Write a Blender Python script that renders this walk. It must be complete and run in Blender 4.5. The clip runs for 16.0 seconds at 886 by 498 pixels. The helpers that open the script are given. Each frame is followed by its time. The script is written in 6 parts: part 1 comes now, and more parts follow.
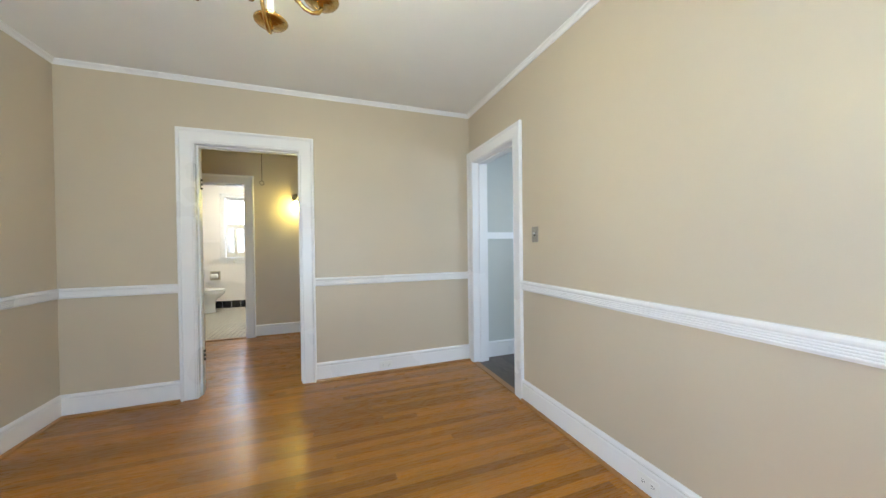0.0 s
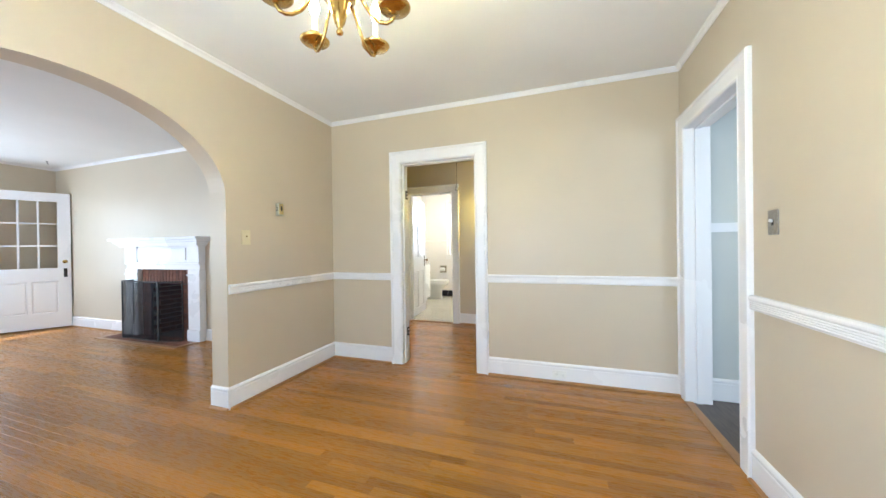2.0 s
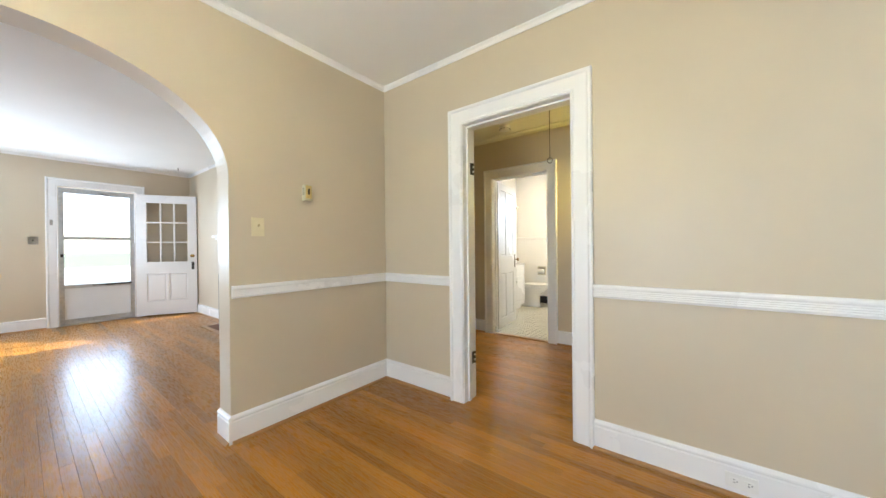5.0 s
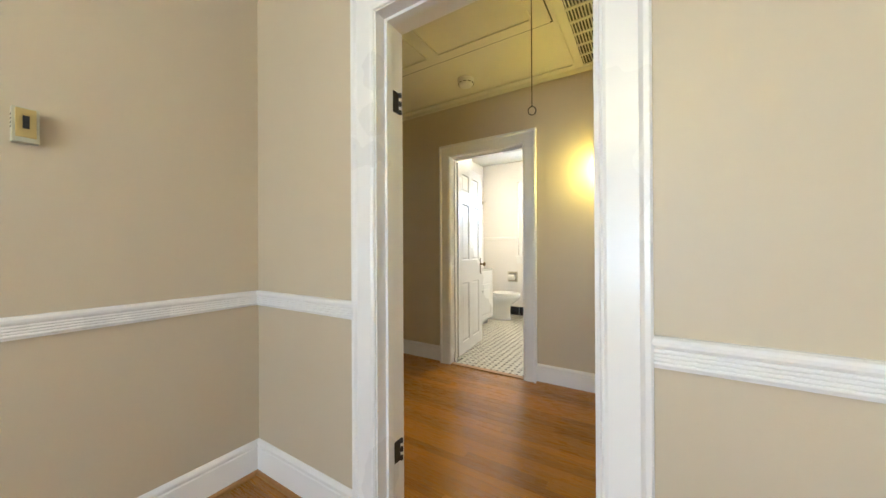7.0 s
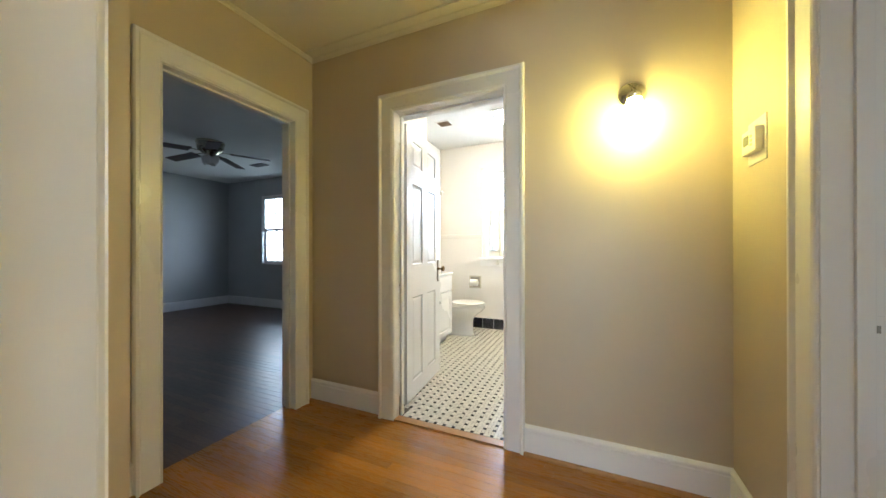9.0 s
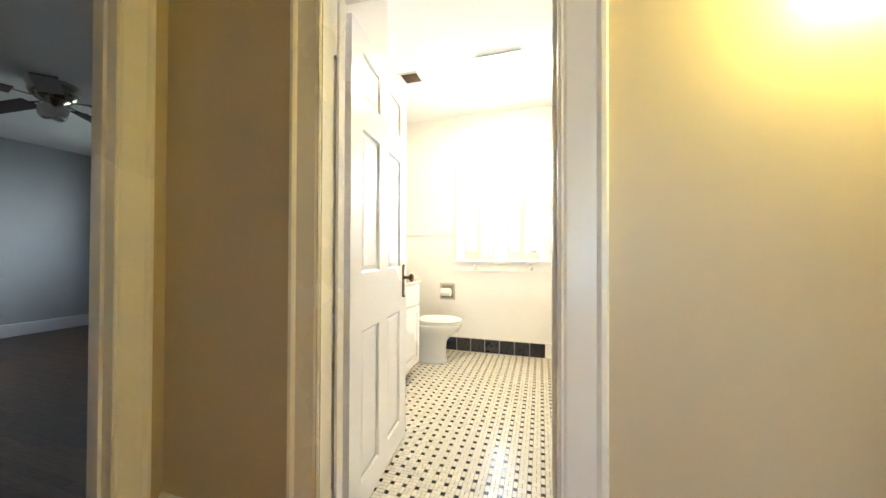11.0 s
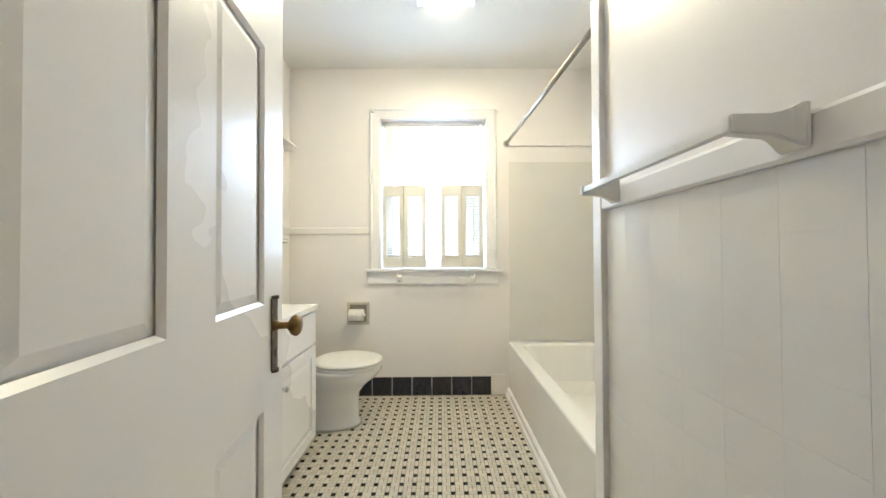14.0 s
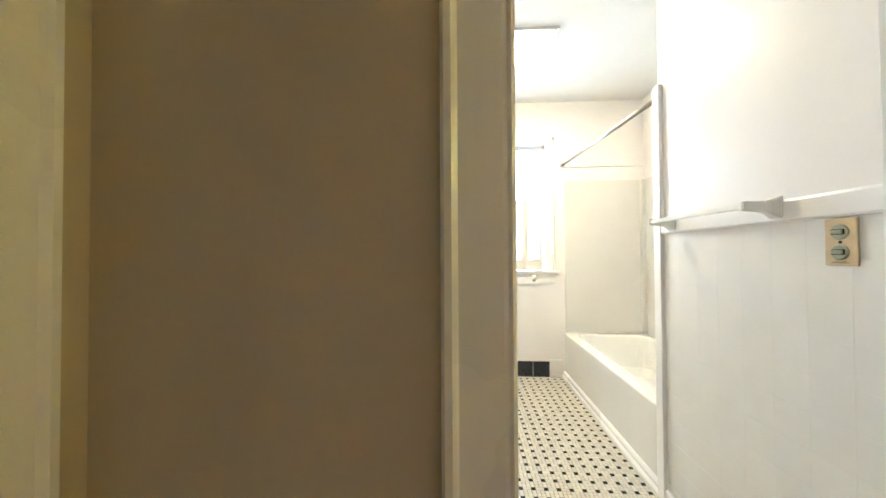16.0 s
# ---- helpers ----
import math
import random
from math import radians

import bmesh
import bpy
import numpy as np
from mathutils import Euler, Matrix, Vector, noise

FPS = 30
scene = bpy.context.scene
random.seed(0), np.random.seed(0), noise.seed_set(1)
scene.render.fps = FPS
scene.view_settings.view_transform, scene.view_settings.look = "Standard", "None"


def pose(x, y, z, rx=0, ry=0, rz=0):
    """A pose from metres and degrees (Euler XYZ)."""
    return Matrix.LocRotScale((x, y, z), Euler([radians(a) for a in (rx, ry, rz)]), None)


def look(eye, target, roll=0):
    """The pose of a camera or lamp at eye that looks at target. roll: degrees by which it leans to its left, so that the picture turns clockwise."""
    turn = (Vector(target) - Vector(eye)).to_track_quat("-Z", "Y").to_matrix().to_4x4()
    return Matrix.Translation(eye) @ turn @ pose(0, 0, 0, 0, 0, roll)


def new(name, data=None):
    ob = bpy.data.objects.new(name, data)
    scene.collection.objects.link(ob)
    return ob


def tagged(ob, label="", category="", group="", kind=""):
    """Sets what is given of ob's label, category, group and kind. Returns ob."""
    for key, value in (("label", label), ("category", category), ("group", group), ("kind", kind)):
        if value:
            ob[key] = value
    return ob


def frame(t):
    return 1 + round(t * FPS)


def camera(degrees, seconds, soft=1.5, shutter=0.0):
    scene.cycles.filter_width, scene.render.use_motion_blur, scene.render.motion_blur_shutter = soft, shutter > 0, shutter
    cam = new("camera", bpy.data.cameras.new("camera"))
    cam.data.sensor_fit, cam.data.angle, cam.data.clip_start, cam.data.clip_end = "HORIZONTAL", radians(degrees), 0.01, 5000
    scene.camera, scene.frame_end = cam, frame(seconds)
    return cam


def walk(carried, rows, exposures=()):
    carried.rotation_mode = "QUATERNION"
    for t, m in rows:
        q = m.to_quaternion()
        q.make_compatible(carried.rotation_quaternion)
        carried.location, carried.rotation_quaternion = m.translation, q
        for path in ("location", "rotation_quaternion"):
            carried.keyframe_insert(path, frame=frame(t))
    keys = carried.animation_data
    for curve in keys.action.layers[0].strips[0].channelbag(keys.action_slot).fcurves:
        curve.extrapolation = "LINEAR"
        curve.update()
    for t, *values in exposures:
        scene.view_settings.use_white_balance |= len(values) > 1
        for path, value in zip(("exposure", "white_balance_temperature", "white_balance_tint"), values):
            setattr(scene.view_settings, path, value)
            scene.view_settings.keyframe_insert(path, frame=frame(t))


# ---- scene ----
cam = camera(107.5, 16.0)
PATH = [
    (0, (0.25, -0.142, 1.231), (0.93, 1.739, 1.21), -0.7),
    (0.5, (0.371, -0.141, 1.225), (0.795, 1.813, 1.198), -0.8),
    (1, (0.544, -0.128, 1.224), (0.587, 1.872, 1.21), -0.9),
    (1.5, (0.671, -0.071, 1.228), (0.35, 1.903, 1.212), -0.9),
    (2, (0.757, -0.012, 1.211), (0.109, 1.88, 1.202), -0.8),
    (2.5, (0.817, 0.035, 1.202), (-0.073, 1.827, 1.194), -0.8),
    (3, (0.845, 0.114, 1.195), (-0.269, 1.775, 1.185), -0.8),
    (3.5, (0.815, 0.312, 1.182), (-0.423, 1.883, 1.17), -0.8),
    (3.7, (0.822, 0.382, 1.186), (-0.424, 1.947, 1.168), -1.0),
    (6, (0.34, 1.597, 1.146), (-0.806, 3.236, 1.159), -0.3),
    (6.5, (0.234, 1.857, 1.141), (-0.865, 3.528, 1.153), -0.4),
    (7, (0.145, 2.109, 1.159), (-0.916, 3.804, 1.164), -0.3),
    (7.5, (0.033, 2.375, 1.153), (-0.949, 4.117, 1.15), -0.3),
    (8, (-0.142, 2.6, 1.155), (-1.001, 4.406, 1.156), -0.2),
    (8.2, (-0.172, 2.698, 1.161), (-1.02, 4.509, 1.163), -0.2),
    (10.3, (-0.681, 3.671, 1.134), (-1.363, 5.551, 1.141), 0.2),
    (10.5, (-0.728, 3.78, 1.129), (-1.375, 5.672, 1.139), 0.2),
    (11, (-0.83, 4.006, 1.131), (-1.405, 5.921, 1.151), 0.2),
    (11.5, (-0.949, 4.222, 1.132), (-1.407, 6.169, 1.152), 0.0),
    (12, (-1.048, 4.445, 1.153), (-1.353, 6.422, 1.163), -0.1),
    (12.5, (-1.118, 4.704, 1.135), (-1.3, 6.696, 1.147), -0.1),
    (13, (-1.15, 4.898, 1.122), (-1.209, 6.897, 1.139), -0.3),
    (13.5, (-1.164, 4.995, 1.141), (-1.166, 6.995, 1.159), -0.3),
    (14, (-1.197, 4.978, 1.161), (-1.179, 6.978, 1.19), -0.3),
    (14.5, (-1.271, 4.838, 1.18), (-1.24, 6.838, 1.216), -0.2),
    (15, (-1.378, 4.676, 1.191), (-1.344, 6.676, 1.224), -0.2),
    (15.5, (-1.487, 4.533, 1.198), (-1.475, 6.533, 1.233), -0.3),
    (16, (-1.621, 4.406, 1.209), (-1.745, 6.402, 1.239), -0.3),
]
walk(cam, [(t, look(eye, target, roll)) for t, eye, target, roll in PATH],
     exposures=[(t, s, k, 10) for t, s, k in ((0.0, 1.2, 5450), (1.0, 1.5, 5450), (1.6, 1.72, 5450), (3.5, 1.6, 5700), (6.0, 1.6, 5800), (7.0, 1.58, 5750), (8.0, 1.64, 5300), (8.2, 1.57, 5250), (10.5, 2.05, 6150), (11.5, 1.88, 5950), (12.0, 1.6, 5750), (12.5, 1.3, 5500), (13.0, 1.18, 5500), (13.5, 1.1, 5500), (14.3, 1.06, 5600), (15.0, 1.18, 5850), (15.5, 1.5, 5750), (16.0, 1.72, 5500))])

# ---- world, sun and large lights ----
CEIL = 2.62
SUN_DIR = Vector((0.74, 0.67, -0.84)).normalized()
world = bpy.data.worlds.new("world")
scene.world = world
world.use_nodes = True
wn, wl = world.node_tree.nodes, world.node_tree.links
sky = wn.new("ShaderNodeTexSky")
sky.sky_type, sky.sun_disc = "NISHITA", False
sky.sun_elevation = math.asin(-SUN_DIR.z)
sky.sun_rotation = math.atan2(-SUN_DIR.x, -SUN_DIR.y)
wl.new(sky.outputs[0], wn["Background"].inputs[0])
wn["Background"].inputs[1].default_value = 0.15
sun = new("sun", bpy.data.lights.new("sun", "SUN"))
sun.data.energy, sun.data.angle, sun.data.color = 5.0, radians(0.5), (1.0, 0.93, 0.82)
sun.matrix_world = look((-20, -20, 25), Vector((-20, -20, 25)) + SUN_DIR)


def area(name, eye, target, w, h, watts, col):
    ob = new(name, bpy.data.lights.new(name, "AREA"))
    ob.data.shape, ob.data.size, ob.data.size_y = "RECTANGLE", w, h
    ob.data.energy, ob.data.color = watts, col
    ob.matrix_world = look(eye, target)
    return ob


DAY = (0.73, 0.87, 1.0)
area("daylight_dining", (0.05, -1.12, 1.45), (0.05, 3, 3.4), 1.7, 1.3, 6.5, DAY)
area("daylight_dining_ground", (0.05, -1.10, 1.0), (0.05, 0.8, 2.6), 1.7, 0.4, 18, (0.75, 0.88, 1.0))
area("daylight_living_west", (-7.27, -0.25, 1.47), (0, -0.25, 3.2), 1.1, 1.2, 37, DAY)
area("daylight_door", (-7.27, 1.8, 1.38), (0, 1.8, 2.6), 0.7, 1.45, 8, DAY)
area("daylight_living_south", (-5.775, -0.93, 1.55), (-5.775, 3, 2.6), 0.7, 1.3, 16, DAY)
area("daylight_bath", (-1.25, 7.86, 1.7), (-1.25, 5, 1.4), 0.8, 1.1, 9.5, (0.58, 0.77, 1.0))
# unseen fill lamp added inside the kitchen, whose walls have no window
area("kitchen_fill", (3.4, 1.2, 1.6), (1.8, 2.7, 1.2), 1.0, 1.0, 9, (0.88, 0.97, 1.0))
area("daylight_bedroom", (-5.93, 7.73, 1.55), (-5.5, 5, 0.9), 0.9, 1.2, 2.8, (0.74, 0.86, 1.0))
area("daylight_east_room", (2.10, 7.77, 1.55), (1.2, 4, 1.1), 0.85, 1.3, 34, (0.60, 0.78, 1.0))

# ---- materials ----
MATS = {}


def mat(name, col, rough=0.5, metal=0.0, col2=None, grain=30.0, fine=250.0, bump=0.05, coat=0.0, rand="", spread=0.0, wear=0.15, trans=0.0, stretch=(1, 1, 1), spec=0.5, emit=0.0, worldspace=True):
    """A painted, wooden, metal or stone surface: two scales of variation in colour and relief; rand 'object' or 'island' varies pieces."""
    if name in MATS:
        return MATS[name]
    m = bpy.data.materials.new(name)
    m.use_nodes = True
    n, l = m.node_tree.nodes, m.node_tree.links
    b = n["Principled BSDF"]
    b.inputs["Roughness"].default_value, b.inputs["Metallic"].default_value = rough, metal
    b.inputs["Coat Weight"].default_value, b.inputs["Transmission Weight"].default_value = coat, trans
    b.inputs["Coat Roughness"].default_value, b.inputs["Specular IOR Level"].default_value = 0.12, spec
    geo, tex = n.new("ShaderNodeNewGeometry"), n.new("ShaderNodeTexCoord")
    mapping = n.new("ShaderNodeMapping")
    mapping.inputs["Scale"].default_value = stretch
    l.new(geo.outputs["Position"] if worldspace else tex.outputs["Object"], mapping.inputs["Vector"])
    n1, n2 = n.new("ShaderNodeTexNoise"), n.new("ShaderNodeTexNoise")
    n1.inputs["Scale"].default_value, n1.inputs["Detail"].default_value = grain, 5
    n2.inputs["Scale"].default_value, n2.inputs["Detail"].default_value = fine, 3
    for q in (n1, n2):
        l.new(mapping.outputs[0], q.inputs["Vector"])
    second = col2 or tuple(c * (1 - wear) for c in col)
    ramp = n.new("ShaderNodeMix")
    ramp.data_type = "RGBA"
    ramp.inputs["A"].default_value, ramp.inputs["B"].default_value = (*col, 1), (*second, 1)
    spreadnode = n.new("ShaderNodeMapRange")
    spreadnode.inputs["From Min"].default_value, spreadnode.inputs["From Max"].default_value = 0.32, 0.68
    l.new(n1.outputs[0], spreadnode.inputs["Value"])
    l.new(spreadnode.outputs[0], ramp.inputs["Factor"])
    out = ramp.outputs["Result"]
    if rand:
        src = geo.outputs["Random Per Island"]
        if rand == "object":
            info = n.new("ShaderNodeObjectInfo")
            src = info.outputs["Random"]
            shift = n.new("ShaderNodeVectorMath")
            shift.operation = "ADD"
        hsv = n.new("ShaderNodeHueSaturation")
        rng = n.new("ShaderNodeMapRange")
        rng.inputs["To Min"].default_value, rng.inputs["To Max"].default_value = 1 - spread, 1 + spread
        l.new(src, rng.inputs["Value"])
        l.new(rng.outputs[0], hsv.inputs["Value"])
        l.new(out, hsv.inputs["Color"])
        out = hsv.outputs[0]
        off = n.new("ShaderNodeVectorMath")
        off.operation = "MULTIPLY_ADD"
        comb = n.new("ShaderNodeCombineXYZ")
        l.new(src, comb.inputs[0])
        l.new(src, comb.inputs[1])
        off.inputs[1].default_value = (37, 53, 0)
        l.new(comb.outputs[0], off.inputs[0])
        l.new(mapping.outputs[0], off.inputs[2])
        for q in (n1, n2):
            l.new(off.outputs[0], q.inputs["Vector"])
    l.new(out, b.inputs["Base Color"])
    if emit:
        b.inputs["Emission Color"].default_value = (*col, 1)
        b.inputs["Emission Strength"].default_value = emit
    rr = n.new("ShaderNodeMapRange")
    rr.inputs["To Min"].default_value, rr.inputs["To Max"].default_value = max(0, rough * 0.85), min(1, rough * 1.2)
    l.new(n1.outputs[0], rr.inputs["Value"])
    l.new(rr.outputs[0], b.inputs["Roughness"])
    if bump:
        bp = n.new("ShaderNodeBump")
        bp.inputs["Strength"].default_value, bp.inputs["Distance"].default_value = bump, 0.004
        mixh = n.new("ShaderNodeMath")
        mixh.operation = "ADD"
        l.new(n1.outputs[0], mixh.inputs[0])
        l.new(n2.outputs[0], mixh.inputs[1])
        l.new(mixh.outputs[0], bp.inputs["Height"])
        l.new(bp.outputs[0], b.inputs["Normal"])
    MATS[name] = m
    return m


def glass(name, tint=(1, 1, 1)):
    m = bpy.data.materials.new(name)
    m.use_nodes = True
    n, l = m.node_tree.nodes, m.node_tree.links
    g, tr, mx, fr = n.new("ShaderNodeBsdfGlossy"), n.new("ShaderNodeBsdfTransparent"), n.new("ShaderNodeMixShader"), n.new("ShaderNodeLayerWeight")
    steep, amount = n.new("ShaderNodeMath"), n.new("ShaderNodeMath")
    g.inputs["Roughness"].default_value = 0.02
    tr.inputs[0].default_value = (*tint, 1)
    fr.inputs["Blend"].default_value = 0.5
    steep.operation, amount.operation = "POWER", "MULTIPLY_ADD"
    steep.inputs[1].default_value = 4.0
    amount.inputs[1].default_value, amount.inputs[2].default_value = 0.7, 0.03
    l.new(fr.outputs["Facing"], steep.inputs[0])
    l.new(steep.outputs[0], amount.inputs[0])
    l.new(amount.outputs[0], mx.inputs[0])
    l.new(tr.outputs[0], mx.inputs[1])
    l.new(g.outputs[0], mx.inputs[2])
    l.new(mx.outputs[0], n["Material Output"].inputs[0])
    return m


WALL = mat("beige_wall_paint", (0.585, 0.500, 0.372), 0.40, grain=1.3, fine=160, bump=0.06, wear=0.05, spec=0.5)
CEILP = mat("white_ceiling_paint", (0.85, 0.845, 0.82), 0.8, grain=1.5, fine=120, bump=0.08, wear=0.04)
HALLC = mat("cream_ceiling_paint", (0.74, 0.70, 0.58), 0.6, grain=2, fine=120, bump=0.05, wear=0.05)
TRIM = mat("white_gloss_paint", (0.84, 0.83, 0.825), 0.27, grain=0.8, bump=0.0, wear=0.0)
BATHW = mat("white_bathroom_paint", (0.83, 0.80, 0.775), 0.36, grain=2, fine=150, bump=0.06, wear=0.03)
KITW = mat("grey_green_kitchen_paint", (0.575, 0.585, 0.545), 0.5, grain=2, fine=150, bump=0.05, wear=0.04)
BEDW = mat("grey_bedroom_paint", (0.42, 0.43, 0.44), 0.6, grain=2, fine=150, bump=0.05, wear=0.05)
WOODKW = dict(rough=0.27, col2=(0.29, 0.122, 0.014), grain=9.0, fine=60, bump=0.015, coat=0.06, spec=0.32, stretch=(1.0, 14, 4))
OAKO = mat("oak_board", (0.42, 0.185, 0.029), rand="object", spread=0.27, **WOODKW)
OAKI = mat("oak_boards", (0.42, 0.185, 0.029), rand="island", spread=0.27, **WOODKW)
SHOE = mat("stained_shoe_mould", (0.38, 0.19, 0.06), 0.3, grain=12, stretch=(3, 3, 3), bump=0.03)
GAP = mat("dark_joint", (0.05, 0.022, 0.008), 0.8, bump=0)
BRASS = mat("aged_brass", (0.62, 0.42, 0.13), 0.22, 1.0, grain=40, wear=0.35, bump=0.03, worldspace=False)
CHROME = mat("chrome", (0.75, 0.75, 0.76), 0.12, 1.0, grain=30, wear=0.1, bump=0.0)
STEEL = mat("brushed_steel_plate", (0.42, 0.40, 0.37), 0.35, 1.0, grain=80, wear=0.2, bump=0.03)
IRON = mat("dark_iron", (0.05, 0.045, 0.04), 0.5, 0.6, grain=60, wear=0.4, bump=0.1)
ALU = mat("mill_aluminium", (0.62, 0.63, 0.64), 0.4, 0.9, grain=30, wear=0.2, bump=0.03)
PORC = mat("white_porcelain", (0.84, 0.83, 0.80), 0.1, coat=0.5, grain=3, wear=0.03, bump=0.0)
PLASTIC = mat("ivory_plastic", (0.68, 0.61, 0.40), 0.35, grain=20, wear=0.05, bump=0.01)
WPLAST = mat("white_plastic", (0.80, 0.79, 0.75), 0.3, grain=20, wear=0.04, bump=0.01)
# near-black colour that stands in for the shade inside slots, holes and gaps
DARKSLOT = mat("dark_slot", (0.02, 0.02, 0.02), 0.6, bump=0)
BRICK = mat("brown_brick", (0.20, 0.075, 0.04), 0.8, grain=35, fine=200, bump=0.5, rand="island", spread=0.3, wear=0.45)
BRICKO = mat("brown_brick_piece", (0.20, 0.075, 0.04), 0.8, grain=35, fine=200, bump=0.5, rand="object", spread=0.3, wear=0.45)
MORTAR = mat("sooty_mortar", (0.12, 0.10, 0.09), 0.9, grain=50, bump=0.4, wear=0.4)
GRASS = mat("lawn", (0.15, 0.18, 0.09), 0.9, col2=(0.20, 0.21, 0.13), grain=0.8, fine=30, bump=0.6)
BARK = mat("bark", (0.10, 0.07, 0.05), 0.9, grain=20, bump=0.8, wear=0.5)
LEAF = mat("leaves", (0.13, 0.18, 0.09), 0.6, rand="island", spread=0.5, grain=5, bump=0)
ln, ll = LEAF.node_tree.nodes, LEAF.node_tree.links
through_leaf, leaf_mix = ln.new("ShaderNodeBsdfTranslucent"), ln.new("ShaderNodeMixShader")
through_leaf.inputs[0].default_value, leaf_mix.inputs[0].default_value = (0.30, 0.42, 0.20, 1), 0.5
ll.new(ln["Principled BSDF"].outputs[0], leaf_mix.inputs[1])
ll.new(through_leaf.outputs[0], leaf_mix.inputs[2])
ll.new(leaf_mix.outputs[0], ln["Material Output"].inputs[0])
ASPH = mat("grey_concrete", (0.33, 0.32, 0.30), 0.9, grain=4, fine=90, bump=0.3, wear=0.25)
ASPHL = mat("pale_concrete", (0.46, 0.45, 0.43), 0.9, grain=1.5, fine=60, bump=0.2, wear=0.12)
GLASS = glass("clear_glass")
SHUTP = mat("cream_shutter_paint", (0.80, 0.77, 0.70), 0.35, grain=6, fine=140, bump=0.03, wear=0.06)
# emissive material of the added sheet that stands in for bright sky
SKYGLOW = mat("glowing_sky_backdrop", (0.86, 0.95, 1.0), 0.9, bump=0, emit=3.2)
GLOW_SCONCE = mat("lit_sconce_glass", (1.0, 0.79, 0.17), 0.4, bump=0, emit=36)
GLOW_BULB = mat("lit_candle_bulb", (1.0, 0.86, 0.42), 0.4, bump=0, emit=110)
GLOW_BATH = mat("lit_diffuser_glass", (1.0, 0.81, 0.46), 0.3, bump=0, emit=44)
KFLOOR = mat("dark_vinyl_plank", (0.10, 0.07, 0.05), 0.35, rand="island", spread=0.3, grain=8, stretch=(12, 1, 1), wear=0.5, bump=0.05)
BEDFL = mat("dark_oak_boards", (0.10, 0.05, 0.025), 0.35, rand="island", spread=0.3, grain=9, stretch=(1, 14, 1), wear=0.5, bump=0.05)
NAVY = mat("navy_ceramic", (0.012, 0.014, 0.03), 0.12, coat=0.4, grain=25, wear=0.3, bump=0.06, rand="object", spread=0.2)
TILEW = mat("cream_mosaic", (0.66, 0.62, 0.52), 0.25, rand="island", spread=0.10, grain=60, wear=0.10, bump=0.04)
TILEB = mat("black_mosaic", (0.015, 0.014, 0.016), 0.2, rand="island", spread=0.4, grain=60, wear=0.3, bump=0.04)
GROUT = mat("dark_grout", (0.14, 0.11, 0.08), 0.9, grain=30, wear=0.4, bump=0.2)

# ---- mesh helpers ----


def box(bm, x0, x1, y0, y1, z0, z1, bev=0.0):
    vs = [bm.verts.new((x, y, z)) for z in (z0, z1) for y in (y0, y1) for x in (x0, x1)]
    fs = [bm.faces.new([vs[i] for i in q]) for q in ((0, 2, 3, 1), (4, 5, 7, 6), (0, 1, 5, 4), (2, 6, 7, 3), (0, 4, 6, 2), (1, 3, 7, 5))]
    if bev:
        es = {e for f in fs for e in f.edges}
        bmesh.ops.bevel(bm, geom=list(es), offset=bev, segments=2, profile=0.7, affect="EDGES", clamp_overlap=True)
    return vs


def mesh(name, bm, material, smooth=False):
    me = bpy.data.meshes.new(name)
    bmesh.ops.recalc_face_normals(bm, faces=bm.faces[:])
    bm.to_mesh(me)
    bm.free()
    for m in material if isinstance(material, (list, tuple)) else [material]:
        me.materials.append(m)
    if smooth:
        for p in me.polygons:
            p.use_smooth = True
    return me


def part(name, bm, material, parent, label="", smooth=False):
    ob = new(name, mesh(name, bm, material, smooth))
    if parent:
        ob.parent = parent
    return tagged(ob, label)


def boxpart(name, dims, material, parent, bev=0.003, label=""):
    bm = bmesh.new()
    box(bm, *dims, bev)
    return part(name, bm, material, parent, label)


def thing(name, label, category, m=None, group="", kind=""):
    ob = new(name)
    ob.empty_display_size = 0.1
    if m is not None:
        ob.matrix_world = m
    return tagged(ob, label, category, group, kind)


def struct(name, bm, material, label="", category="", smooth=False):
    return tagged(part(name, bm, material, None, smooth=smooth), label, category or name.split("_")[0], kind="structure")


def lathe(bm, prof, segs=24, at=(0, 0, 0), cap=True):
    """A turned body about z from (radius, height) pairs."""
    rings = []
    for r, z in prof:
        rings.append([bm.verts.new((at[0] + r * math.cos(2 * math.pi * i / segs), at[1] + r * math.sin(2 * math.pi * i / segs), at[2] + z)) for i in range(segs)])
    for a, b in zip(rings, rings[1:]):
        for i in range(segs):
            bm.faces.new((a[i], a[(i + 1) % segs], b[(i + 1) % segs], b[i]))
    if cap:
        bm.faces.new(rings[0][::-1])
        bm.faces.new(rings[-1])


def tube(bm, pts, r, segs=10):
    """A round rod along points."""
    pts = [Vector(p) for p in pts]
    rings = []
    up = Vector((0.13, 0.31, 0.94))
    for i, p in enumerate(pts):
        d = (pts[min(i + 1, len(pts) - 1)] - pts[max(i - 1, 0)]).normalized()
        u = d.cross(up).normalized()
        v = d.cross(u)
        rad = r[i] if isinstance(r, (list, tuple)) else r
        rings.append([bm.verts.new(p + rad * (math.cos(2 * math.pi * k / segs) * u + math.sin(2 * math.pi * k / segs) * v)) for k in range(segs)])
    for a, b in zip(rings, rings[1:]):
        for k in range(segs):
            bm.faces.new((a[k], a[(k + 1) % segs], b[(k + 1) % segs], b[k]))
    bm.faces.new(rings[0][::-1])
    bm.faces.new(rings[-1])


